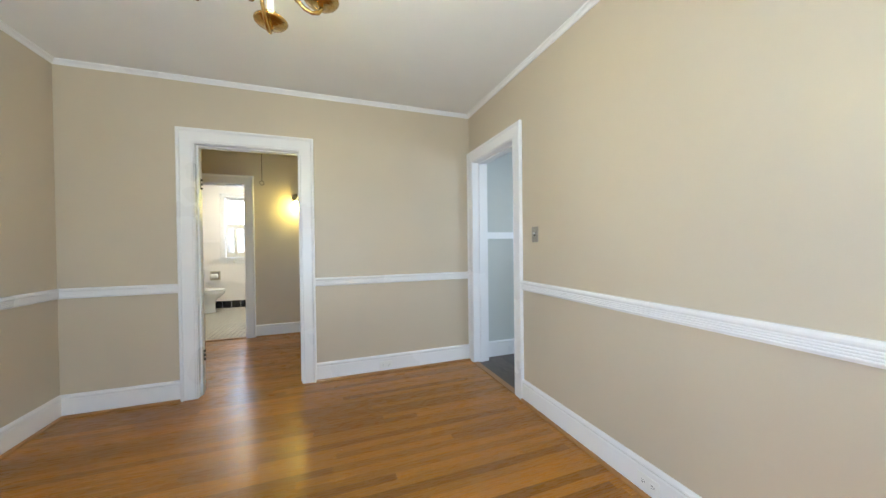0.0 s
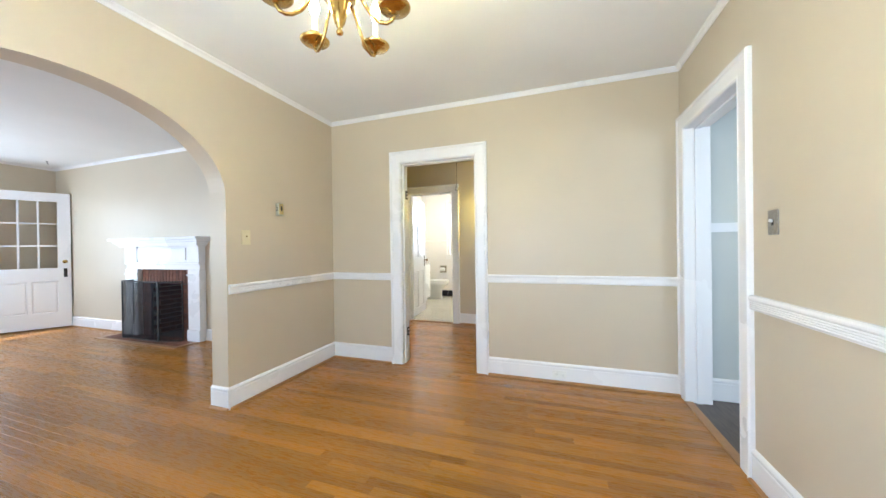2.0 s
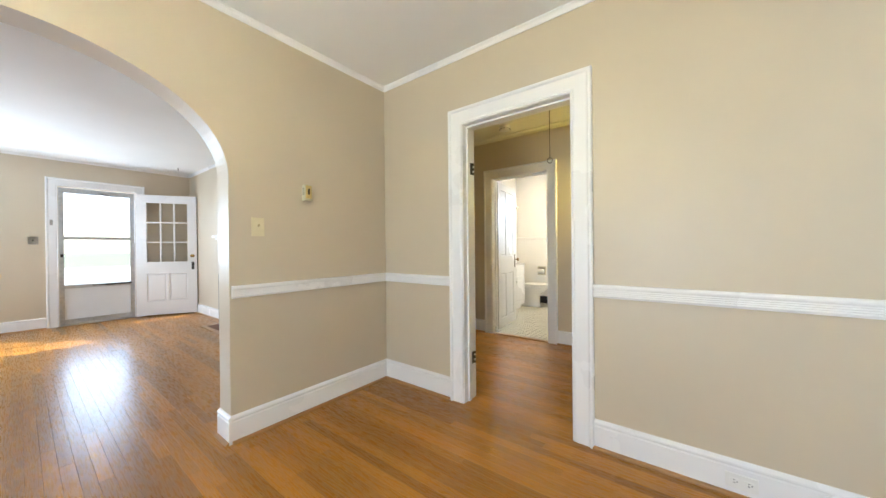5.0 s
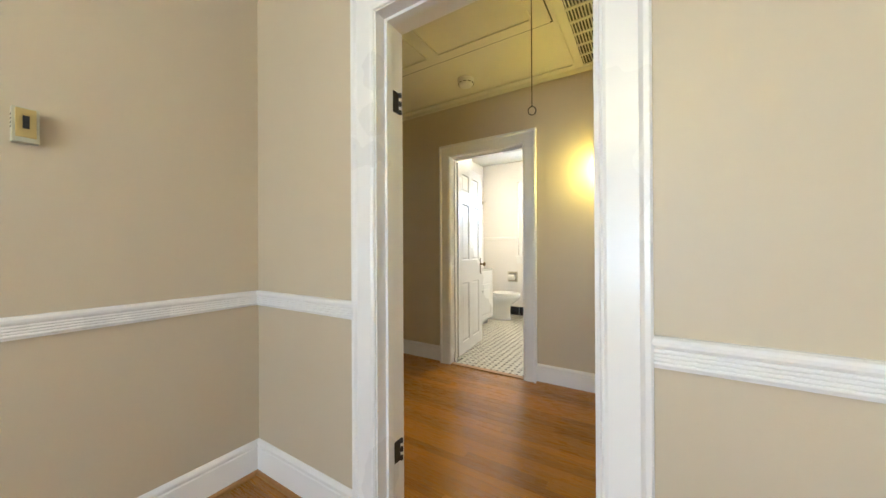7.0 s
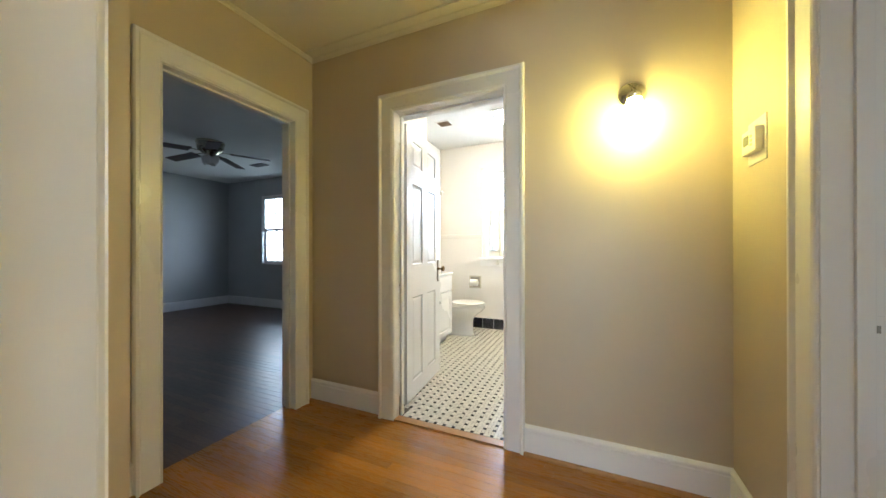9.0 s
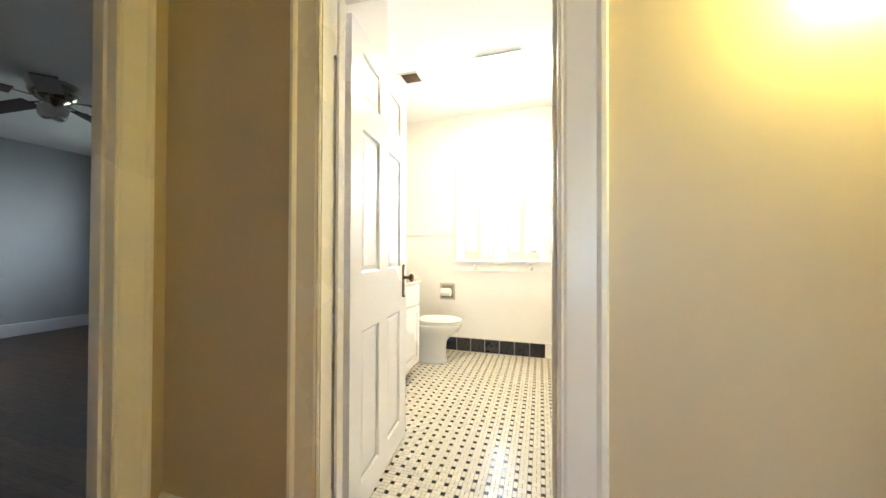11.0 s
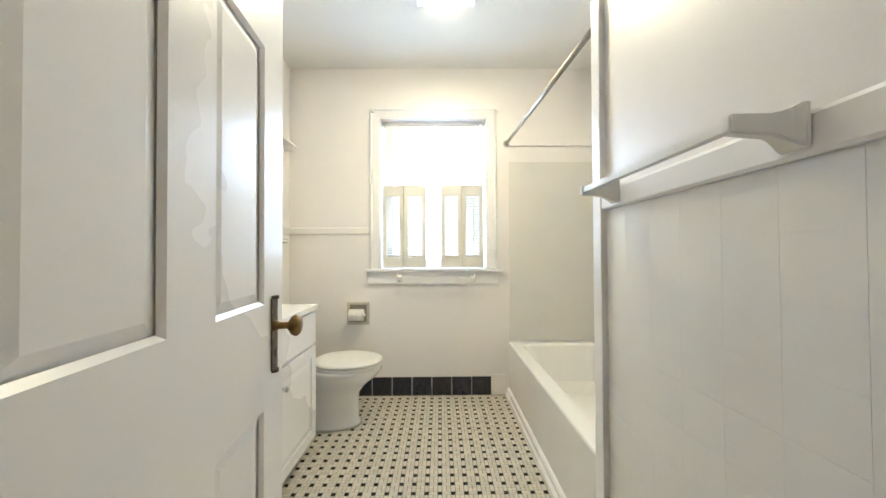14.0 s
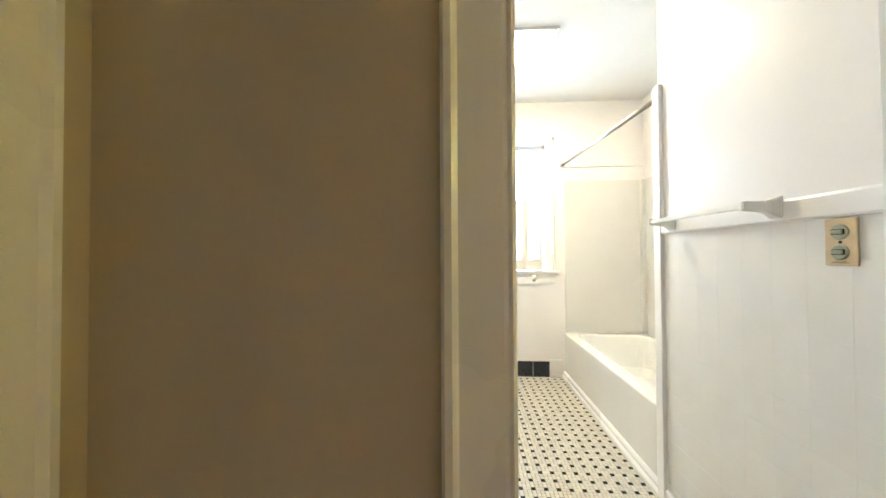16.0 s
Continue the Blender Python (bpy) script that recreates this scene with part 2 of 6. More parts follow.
def strip(bm, prof, p0, p1, out, up=(0, 0, 1)):
    """A moulding: profile points (d out of the wall, h along up) drawn from p0 to p1."""
    p0, p1, out, up = Vector(p0), Vector(p1), Vector(out), Vector(up)
    a = [bm.verts.new(p0 + out * d + up * h) for d, h in prof]
    b = [bm.verts.new(p1 + out * d + up * h) for d, h in prof]
    n = len(prof)
    for i in range(n):
        bm.faces.new((a[i], a[(i + 1) % n], b[(i + 1) % n], b[i]))
    bm.faces.new(a[::-1])
    bm.faces.new(b)


def wall(bm, axis, face, back, a0, a1, z0, z1, holes=()):
    """A wall between face and back across axis, running a0 to a1, with holes (b0, b1, low, high) right through."""
    cuts = sorted({a0, a1, *[h[0] for h in holes], *[h[1] for h in holes]})
    for p, q in zip(cuts, cuts[1:]):
        levels = [(z0, z1)]
        for h0, h1, lo, hi in holes:
            if h0 <= p and q <= h1:
                levels = [v for v in ((z0, lo), (hi, z1)) if v[1] - v[0] > 0.001]
        for lo, hi in levels:
            f, g = min(face, back), max(face, back)
            box(bm, *((f, g, p, q) if axis == "x" else (p, q, f, g)), lo, hi)


BASE_P = [(0, 0.0), (0.017, 0.0), (0.017, 0.130), (0.014, 0.134), (0.014, 0.140), (0.018, 0.145), (0.018, 0.154), (0.013, 0.161), (0.004, 0.168), (0, 0.168)]
SHOE_P = [(0.016, 0.0), (0.034, 0.0), (0.033, 0.009), (0.029, 0.015), (0.022, 0.018), (0.016, 0.019)]
CROWN_P = [(0, -0.035), (0.008, -0.035), (0.010, -0.028), (0.016, -0.018), (0.024, -0.011), (0.030, -0.008), (0.032, 0.0), (0, 0.0)]
RAIL_P = [(0, 0.874), (0.012, 0.874), (0.014, 0.880), (0.018, 0.881)] + [(d, 0.884 + k * 0.0098 + e) for k in range(4) for d, e in ((0.0205, 0.0), (0.0215, 0.003), (0.0205, 0.0065), (0.0175, 0.008))] + [(0.021, 0.925), (0.025, 0.931), (0.0255, 0.939), (0.021, 0.946), (0.012, 0.950), (0, 0.950)]
# casing: d out of wall, h from the opening's edge outwards
CASE_P = [(0, 0.0), (0.012, 0.0), (0.016, 0.004), (0.012, 0.010), (0.014, 0.014), (0.016, 0.018), (0.017, 0.090), (0.022, 0.094), (0.028, 0.100), (0.028, 0.112), (0.020, 0.118), (0, 0.118)]


def run_trim(name, prof, p0, p1, out, material, label, category):
    bm = bmesh.new()
    strip(bm, prof, p0, p1, out)
    return struct(name, bm, material, label, category)


def baseboards(runs, crown_z=None, shoe=True, h=1.0):
    for p0, p1, out in runs:
        prof = [(d, z * h) for d, z in BASE_P]
        run_trim("baseboard", prof, (*p0, 0), (*p1, 0), (*out, 0), TRIM, "tall white painted wooden baseboard along the wall", "baseboard")
        if shoe:
            run_trim("trim", SHOE_P, (*p0, 0), (*p1, 0), (*out, 0), SHOE, "stained wooden shoe moulding at the baseboard's foot", "trim")


def casing(axis, at, sign, a0, a1, top, material=None, w=1.0, foot=0.0):
    """Door or window casing: two legs and a head on the wall plane axis=at, standing out along sign."""
    material = material or TRIM
    ob = thing("trim", "white painted moulded wooden casing round an opening", "door casing", kind="structure")
    out = (sign, 0, 0) if axis == "x" else (0, sign, 0)
    prof = [(d, h * w) for d, h in CASE_P]

    def pt(a, z):
        return (at, a, z) if axis == "x" else (a, at, z)
    n = len(prof)

    def run(name, ends):
        """One board of the casing, cut to a mitre at its ends: ends gives the two (a, z) for each profile height."""
        bm = bmesh.new()
        rows = [[bm.verts.new(Vector(pt(*ends(h)[k])) + Vector(out) * d) for d, h in prof] for k in (0, 1)]
        for i in range(n):
            bm.faces.new((rows[0][i], rows[0][(i + 1) % n], rows[1][(i + 1) % n], rows[1][i]))
        bm.faces.new(rows[0][::-1])
        bm.faces.new(rows[1])
        part(name, bm, material, ob)
    run("casing_leg", lambda h: ((a0 - h, foot), (a0 - h, top + h)))
    run("casing_leg", lambda h: ((a1 + h, foot), (a1 + h, top + h)))
    run("casing_head", lambda h: ((a0 - h, top + h), (a1 + h, top + h)))
    return ob


def jamb(axis, f, b, a0, a1, top, material=None, stop=0.5, t=0.02, near=None):
    """Lining boards of a doorway, with door stops."""
    material = material or TRIM
    ob = thing("trim", "white painted wooden door jamb with a stop bead", "door jamb", kind="structure")
    lo, hi = min(f, b) - 0.006, max(f, b) + 0.006
    mid = lo + (hi - lo) * stop

    def bx(p, q, u, v, z0, z1, nm):
        boxpart(nm, (p, q, u, v, z0, z1) if axis == "x" else (u, v, p, q, z0, z1), material, ob, 0.002)
    bx(lo, near or hi, a0 - t, a0, 0, top, "jamb_side")
    bx(lo, hi, a1, a1 + t, 0, top, "jamb_side")
    bx(lo, hi, a0 - t, a1 + t, top, top + t, "jamb_head")
    bx(mid - 0.018, mid + 0.018, a0, a0 + 0.012, 0, top, "door_stop")
    bx(mid - 0.018, mid + 0.018, a1 - 0.012, a1, 0, top, "door_stop")
    bx(mid - 0.018, mid + 0.018, a0 + 0.012, a1 - 0.012, top - 0.012, top, "door_stop")
    return ob

# ---- large structure ----
# dining room x -1.60..1.71, y -1.13..3.05; living room west of the arch; hall north; bathroom beyond; bedroom west of the hall; kitchen east
DW, DE, DN, DS = -1.60, 1.71, 3.05, -1.13
LW, LE, LN, LS = -7.20, -1.77, 3.07, -0.75
HW, HE, HS, HN = -2.28, 0.265, 3.20, 4.94
BW, BE, BS, BN, BC = -2.44, -0.65, 5.10, 7.675, 2.71
ND0, ND1, NDT = -0.745, 0.035, 2.09      # dining to hall
KD0, KD1 = 2.17, 2.94                     # dining to kitchen
BD0, BD1, BDT = -1.535, -0.785, 2.095     # hall to bathroom
RD0, RD1 = 3.97, 4.77                     # hall to bedroom
ED0, ED1 = 3.55, 4.32                     # hall to the east room
FD0, FD1, FDT = 1.40, 2.28, 2.19          # front door
WW0, WW1, WZ0, WZ1 = -0.78, 0.47, 0.84, 2.19   # living west window
ER, EE, EN = 0.405, 3.60, 7.72             # east room
EX0, EX1, EZ0, EZ1 = 1.63, 2.58, 0.86, 2.25   # east room window
BX0, BX1, BZ0, BZ1 = -1.69, -0.81, 1.04, 2.28  # bathroom window


def make_wall(name, material, *args, holes=(), label=""):
    bm = bmesh.new()
    wall(bm, *args, holes=holes)
    return struct(name, bm, material, label, "wall")


BEIGE = "smooth beige painted plaster wall"
make_wall("wall_dining_north", WALL, "y", DN, HS, DW, DE, 0, CEIL, holes=[(ND0 - 0.02, ND1 + 0.02, 0, NDT + 0.02)], label=BEIGE)
make_wall("wall_dining_east", WALL, "x", DE, 1.79, DS, DN + 0.15, 0, CEIL, holes=[(KD0 - 0.02, KD1 + 0.02, 0, NDT + 0.02)], label=BEIGE)
make_wall("wall_kitchen_west", KITW, "x", 1.79, 1.865, DS, DN, 0, CEIL, holes=[(KD0 - 0.02, KD1 + 0.02, 0, NDT + 0.02)], label="pale grey-green painted kitchen wall")
make_wall("wall_dining_south", WALL, "y", DS, DS - 0.2, LE, 1.865, 0, CEIL, holes=[(-0.8, 0.9, 0.8, 2.1)], label=BEIGE)


def arch_wall():
    """West wall with the elliptical archway right through it."""
    bm = bmesh.new()
    y0, y1, cy, ry, zs, rz, n = 0.17, 1.79, 0.98, 0.81, 1.62, 0.55, 48
    box(bm, LE, DW, DS, y0, 0, CEIL)
    box(bm, LE, DW, y1, DN, 0, CEIL)
    ring = [(y0, zs)] + [(cy - ry * math.cos(math.pi * k / n), zs + rz * math.sin(math.pi * k / n)) for k in range(1, n)] + [(y1, zs)]
    for (a, za), (b, zb) in zip(ring, ring[1:]):
        q = [[bm.verts.new((x, yy, zz)) for yy, zz in ((a, za), (b, zb), (b, CEIL), (a, CEIL))] for x in (LE, DW)]
        bm.faces.new(q[0])
        bm.faces.new(q[1])
        bm.faces.new((q[0][0], q[0][1], q[1][1], q[1][0]))
    bmesh.ops.remove_doubles(bm, verts=bm.verts[:], dist=0.0005)
    return struct("wall_dining_west", bm, WALL, "beige plaster wall with a wide rounded archway", "wall")


arch_wall()
make_wall("wall_living_north", WALL, "y", LN, LN + 0.5, LW - 0.2, DW, 0, CEIL, holes=[(-4.74, -4.06, 0, 0.76)], label=BEIGE)
make_wall("wall_living_west", WALL, "x", LW, LW - 0.2, LS - 0.2, LN, 0, CEIL, holes=[(FD0, FD1, 0, FDT), (WW0, WW1, WZ0, WZ1)], label=BEIGE)
make_wall("wall_living_south", WALL, "y", LS, LS - 0.2, LW, LE, 0, CEIL, holes=[(-6.165, -5.385, 0.84, 2.26)], label=BEIGE)
make_wall("wall_hall_north", WALL, "y", HN, 4.98, HW - 0.12, HE + 0.02, 0, 2.75, holes=[(BD0 - 0.02, BD1 + 0.02, 0, BDT + 0.02)], label=BEIGE)
make_wall("wall_bath_south", BATHW, "y", 4.98, BS, BD1, 0.3, 0, 2.75, holes=[(BD1, BD1 + 0.02, 0, BDT + 0.02)], label="white painted bathroom wall")
make_wall("wall_bath_southwest", BATHW, "y", 4.98, 4.992, BW - 0.1, BD1, 0, 2.75, holes=[(BD0 - 0.02, BD1, 0, BDT + 0.02)], label="white painted bathroom wall")
make_wall("wall_hall_west", WALL, "x", HW, HW - 0.12, HS - 0.15, HN, 0, CEIL, holes=[(RD0 - 0.02, RD1 + 0.02, 0, NDT + 0.02)], label=BEIGE)
make_wall("wall_hall_east", WALL, "x", HE, ER, HS, HN, 0, CEIL, holes=[(ED0 - 0.02, ED1 + 0.02, 0, NDT + 0.02)], label=BEIGE)
make_wall("wall_hall_south", WALL, "y", DN + 0.004, HS, HW - 0.12, DW, 0, CEIL, label=BEIGE)
make_wall("wall_bath_north", BATHW, "y", BN, BN + 0.2, BW - 0.1, 0.3, 0, 2.8, holes=[(BX0, BX1, BZ0, BZ1)], label="white painted bathroom wall with a window")
make_wall("wall_bath_west", BATHW, "x", BW, BW - 0.1, BS, BN, 0, 2.8, label="white painted bathroom wall")
make_wall("wall_bath_east", BATHW, "x", BE, BE + 0.115, BS, 6.07, 0, 2.8, label="white painted wall at the head of the bathtub")
make_wall("wall_tub_east", BATHW, "x", 0.14, 0.24, BS, BN, 0, 2.8, label="white wall behind the bathtub")
make_wall("wall_tub_south", BATHW, "y", 6.07, 5.97, BE + 0.115, 0.14, 0, 2.8, label="white wall at the bathtub's end")
# east room beyond the hall
make_wall("wall_east_room_west", WALL, "x", ER, 0.285, HN, EN, 0, CEIL, label=BEIGE)
make_wall("wall_east_room_north", WALL, "y", EN, EN + 0.2, 0.305, EE + 0.1, 0, CEIL, holes=[(EX0, EX1, EZ0, EZ1)], label="beige painted wall with a window")
make_wall("wall_east_room_east", WALL, "x", EE, EE + 0.1, HS, EN, 0, CEIL, label=BEIGE)
make_wall("wall_east_room_south", WALL, "y", HS + 0.10, HS, ER, EE, 0, CEIL, label=BEIGE)
# bedroom and kitchen shells
make_wall("wall_bedroom_west", BEDW, "x", -7.5, -7.7, 3.2, 7.6, 0, 2.7, holes=[(5.55, 6.08, 0.42, 2.12)], label="grey painted bedroom wall with a recess")
make_wall("wall_bedroom_north", BEDW, "y", 7.6, 7.7, -7.7, -2.5, 0, 2.7, holes=[(-6.45, -5.42, 0.86, 2.25)], label="grey painted bedroom wall")
make_wall("wall_bedroom_south", BEDW, "y", 3.70, 3.58, -7.7, -2.4, 0, 2.7, label="grey painted bedroom wall")
make_wall("wall_bedroom_east", BEDW, "x", -2.54, -2.60, 4.94, 7.6, 0, 2.7, label="grey painted bedroom wall")
make_wall("wall_kitchen_north", KITW, "y", DN, DN + 0.12, 1.865, 4.5, 0, CEIL, label="pale grey-green painted kitchen wall")
make_wall("wall_kitchen_east", KITW, "x", 4.5, 4.6, -1.2, 3.2, 0, CEIL, label="pale grey-green painted kitchen wall")
make_wall("wall_kitchen_south", KITW, "y", -1.13, -1.23, 1.865, 4.5, 0, CEIL, label="pale grey-green painted kitchen wall")


def slab(name, material, x0, x1, y0, y1, z0, z1, label, category):
    bm = bmesh.new()
    box(bm, x0, x1, y0, y1, z0, z1)
    return struct(name, bm, material, label, category)


slab("ceiling_dining", CEILP, LE, 1.865, DS - 0.2, HS, CEIL, CEIL + 0.1, "white painted plaster ceiling", "ceiling")
slab("ceiling_living", CEILP, LW - 0.2, LE, LS - 0.2, HS, CEIL, CEIL + 0.1, "white painted plaster ceiling", "ceiling")
slab("ceiling_hall", HALLC, HW - 0.12, HE + 0.02, HS, HN + 0.01, CEIL, CEIL + 0.1, "cream painted panelled hall ceiling", "ceiling")
slab("ceiling_east_room", CEILP, ER - 0.12, EE + 0.1, HS + 0.10, EN + 0.2, CEIL, CEIL + 0.09, "white painted plaster ceiling", "ceiling")
slab("ceiling_bath", CEILP, BW - 0.1, 0.3, 5.0, BN + 0.2, BC, BC + 0.1, "white painted bathroom ceiling", "ceiling")
slab("ceiling_bedroom_north", CEILP, -7.7, -2.54, 5.0, 7.7, 2.6, 2.72, "white bedroom ceiling in the dark", "ceiling")
slab("ceiling_bedroom", CEILP, -7.7, HW - 0.11, 3.2, 5.0, 2.6, 2.72, "white bedroom ceiling in the dark", "ceiling")
slab("ceiling_kitchen", CEILP, 1.79, 4.6, -1.3, 3.3, CEIL + 0.002, CEIL + 0.1, "white kitchen ceiling", "ceiling")
slab("floor_base", GAP, LW - 0.2, HE + 0.3, LS - 0.2, 5.0, -0.06, -0.006, "dark subfloor under the oak boards", "floor")
slab("floor_base_east", GAP, HE + 0.3, 1.80, DS - 0.2, HS, -0.06, -0.006, "dark subfloor under the oak boards", "floor")
slab("floor_base_south", GAP, LE, HE + 0.3, DS - 0.2, LS - 0.2, -0.06, -0.006, "dark subfloor under the oak boards", "floor")
slab("floor_base_east_room", GAP, HE + 0.3, EE + 0.1, HS, 5.0, -0.06, -0.006, "dark subfloor under the oak boards", "floor")
slab("floor_base_east_room_north", GAP, 0.3, EE + 0.1, 5.0, EN + 0.2, -0.06, -0.006, "dark subfloor under the oak boards", "floor")
slab("floor_bath_base", GROUT, BW - 0.1, 0.3, 5.002, BN + 0.2, -0.06, -0.0025, "brownish grout bed of the bathroom floor", "floor")
slab("floor_bedroom_base", GAP, -7.7, -2.40, 5.0, 7.7, -0.06, -0.006, "dark subfloor under boards", "floor")
slab("floor_kitchen_base", GAP, 1.80, 4.6, -1.3, 3.3, -0.06, -0.006, "dark base under vinyl planks", "floor")
# ground outside
slab("ground", GRASS, -400, 400, -400, 400, -0.9, -0.45, "lawn reaching to the horizon", "ground")
slab("road", ASPHL, -48, -14, -60, 60, -0.45, -0.43, "pale sunlit concrete street and drive", "road")
slab("porch_floor", ASPH, -9.6, -7.4, -1.5, 3.6, -0.45, -0.08, "grey concrete front porch floor", "porch")

# trim
runs = [((DW, DN), (ND0 - 0.118, DN), (0, -1)), ((ND1 + 0.118, DN), (DE, DN), (0, -1)),
        ((DE, DS), (DE, KD0 - 0.118), (-1, 0)), ((DW, 1.79), (DW, DN), (1, 0)), ((DW, DS), (DW, 0.17), (1, 0)), ((DW, DS), (DE, DS), (0, 1)),
        ((LE - 0.0, 1.79), (DW + 0.017, 1.79), (0, -1)), ((LE, 0.17), (DW + 0.017, 0.17), (0, 1)),
        ((LE, LS), (LE, 0.17), (-1, 0)), ((LE, 1.79), (LE, LN), (-1, 0)),
        ((LW, LN), (-5.205, LN), (0, -1)), ((-3.655, LN), (LE, LN), (0, -1)),
        ((LW, LS), (LW, FD0 - 0.13), (1, 0)), ((LW, FD1 + 0.13), (LW, LN), (1, 0)), ((LW, LS), (LE, LS), (0, 1)),
        ((HW, HN), (BD0 - 0.118, HN), (0, -1)), ((BD1 + 0.118, HN), (HE, HN), (0, -1)),
        ((HE, ED1 + 0.118), (HE, HN), (-1, 0)), ((HE, HS), (HE, ED0 - 0.118), (-1, 0)), ((ER, EN), (EE, EN), (0, -1)), ((ER, ED1 + 0.118), (ER, EN), (1, 0)), ((EE, HS + 0.1), (EE, EN), (-1, 0)),
        ((HW, HS), (HW, RD0 - 0.118), (1, 0)), ((HW, HS), (ND0 - 0.118, HS), (0, 1)), ((ND1 + 0.118, HS), (HE, HS), (0, 1))]
baseboards(runs)
baseboards([((-7.5, 3.7), (-7.5, 7.6), (1, 0)), ((-7.5, 7.6), (-2.6, 7.6), (0, -1)), ((1.865, DN), (4.5, DN), (0, -1))], shoe=False)
RAILL = "white painted reeded wooden chair rail"
for p0, p1, out in [((DW, DN), (ND0 - 0.118, DN), (0, -1)), ((ND1 + 0.118, DN), (DE, DN), (0, -1)), ((DE, DS), (DE, KD0 - 0.118), (-1, 0)),
                    ((DW, 1.80), (DW, DN), (1, 0)), ((DW, DS), (DW, 0.16), (1, 0)), ((DW, DS), (DE, DS), (0, 1))]:
    run_trim("trim", RAIL_P, (*p0, 0), (*p1, 0), (*out, 0), TRIM, RAILL, "chair rail")
run_trim("trim", [(0, 1.30), (0.018, 1.30), (0.018, 1.37), (0, 1.37)], (1.865, DN, 0), (4.5, DN, 0), (0, -1, 0), TRIM, "white flat wooden wall rail in the kitchen", "wall rail")
for p0, p1, out, z in [((DW, DN), (DE, DN), (0, -1), CEIL), ((DE, DS), (DE, DN), (-1, 0), CEIL), ((DW, DS), (DW, DN), (1, 0), CEIL), ((DW, DS), (DE, DS), (0, 1), CEIL),
                       ((LW, LN), (LE, LN), (0, -1), CEIL), ((LW, LS), (LW, LN), (1, 0), CEIL), ((LE, LS), (LE, LN), (-1, 0), CEIL), ((LW, LS), (LE, LS), (0, 1), CEIL)]:
    run_trim("trim", CROWN_P, (*p0, z), (*p1, z), (*out, 0), TRIM, "slim white crown moulding under the ceiling", "crown moulding")
for p0, p1, out in [((HW, HN), (HE, HN), (0, -1)), ((HE, HS), (HE, HN), (-1, 0)), ((HW, HS), (HW, HN), (1, 0)), ((HW, HS), (HE, HS), (0, 1))]:
    run_trim("trim", [(d * 0.75, h * 0.75) for d, h in CROWN_P], (*p0, CEIL), (*p1, CEIL), (*out, 0), HALLC, "cream crown moulding in the hall", "crown moulding")
casing("y", DN, -1, ND0 - 0.006, ND1 + 0.006, NDT + 0.004)
casing("y", HS, 1, ND0 - 0.006, ND1 + 0.006, NDT + 0.004)
hall_jamb = jamb("y", DN, HS, ND0, ND1, NDT, stop=0.42)
casing("x", DE, -1, KD0 - 0.006, KD1 - 0.004, NDT + 0.004, w=0.98)
jamb("x", DE, 1.865, KD0, KD1, NDT, stop=0.5)
casing("y", HN, -1, BD0 - 0.004, BD1 + 0.004, BDT + 0.004)
jamb("y", HN, BS, BD0, BD1, BDT, stop=0.55, near=4.998)
casing("x", HW, 1, RD0 - 0.004, RD1 - 0.002, NDT + 0.004)
jamb("x", HW, HW - 0.12, RD0, RD1, NDT)
casing("x", HE, -1, ED0 - 0.004, ED1 + 0.004, NDT + 0.004)
east_jamb = jamb("x", HE, ER, ED0, ED1, NDT, stop=0.55)
casing("x", ER, 1, ED0 - 0.004, ED1 + 0.004, NDT + 0.004)
casing("y", EN, -1, EX0 - 0.004, EX1 + 0.004, EZ1, foot=EZ0 + 0.01)
boxpart("trim", (EX0 - 0.14, EX1 + 0.14, EN - 0.05, EN, EZ0 - 0.02, EZ0 + 0.01), TRIM, None, 0.004)["label"] = "white wooden window stool"
boxpart("trim", (EX0 - 0.12, EX1 + 0.12, EN - 0.018, EN, EZ0 - 0.13, EZ0 - 0.02), TRIM, None, 0.004)["label"] = "white wooden window apron"
casing("x", LW, 1, FD0 - 0.004, FD1 + 0.004, FDT + 0.004, w=1.05)
casing("x", LW, 1, WW0 - 0.004, WW1 + 0.004, WZ1, w=1.0, foot=WZ0 + 0.01)
boxpart("trim", (LW, LW + 0.05, WW0 - 0.14, WW1 + 0.14, WZ0 - 0.02, WZ0 + 0.01), TRIM, None, 0.004)["label"] = "white wooden window stool"
boxpart("trim", (LW, LW + 0.018, WW0 - 0.12, WW1 + 0.12, WZ0 - 0.13, WZ0 - 0.02), TRIM, None, 0.004)["label"] = "white wooden window apron"
boxpart("threshold", (DE - 0.02, DE + 0.035, KD0, KD1, 0.0, 0.008), SHOE, None, 0.003)["label"] = "stained wooden threshold in the kitchen doorway"
boxpart("threshold", (BD0, BD1, HN - 0.01, 4.99, 0.0, 0.01), SHOE, None, 0.003)["label"] = "stained wooden threshold at the bathroom door"
for o in scene.objects:
    if o.name.split(".")[0] in ("trim", "threshold") and not o.parent and "kind" not in o:
        tagged(o, category="trim", kind="structure")

# ---- doors and windows ----


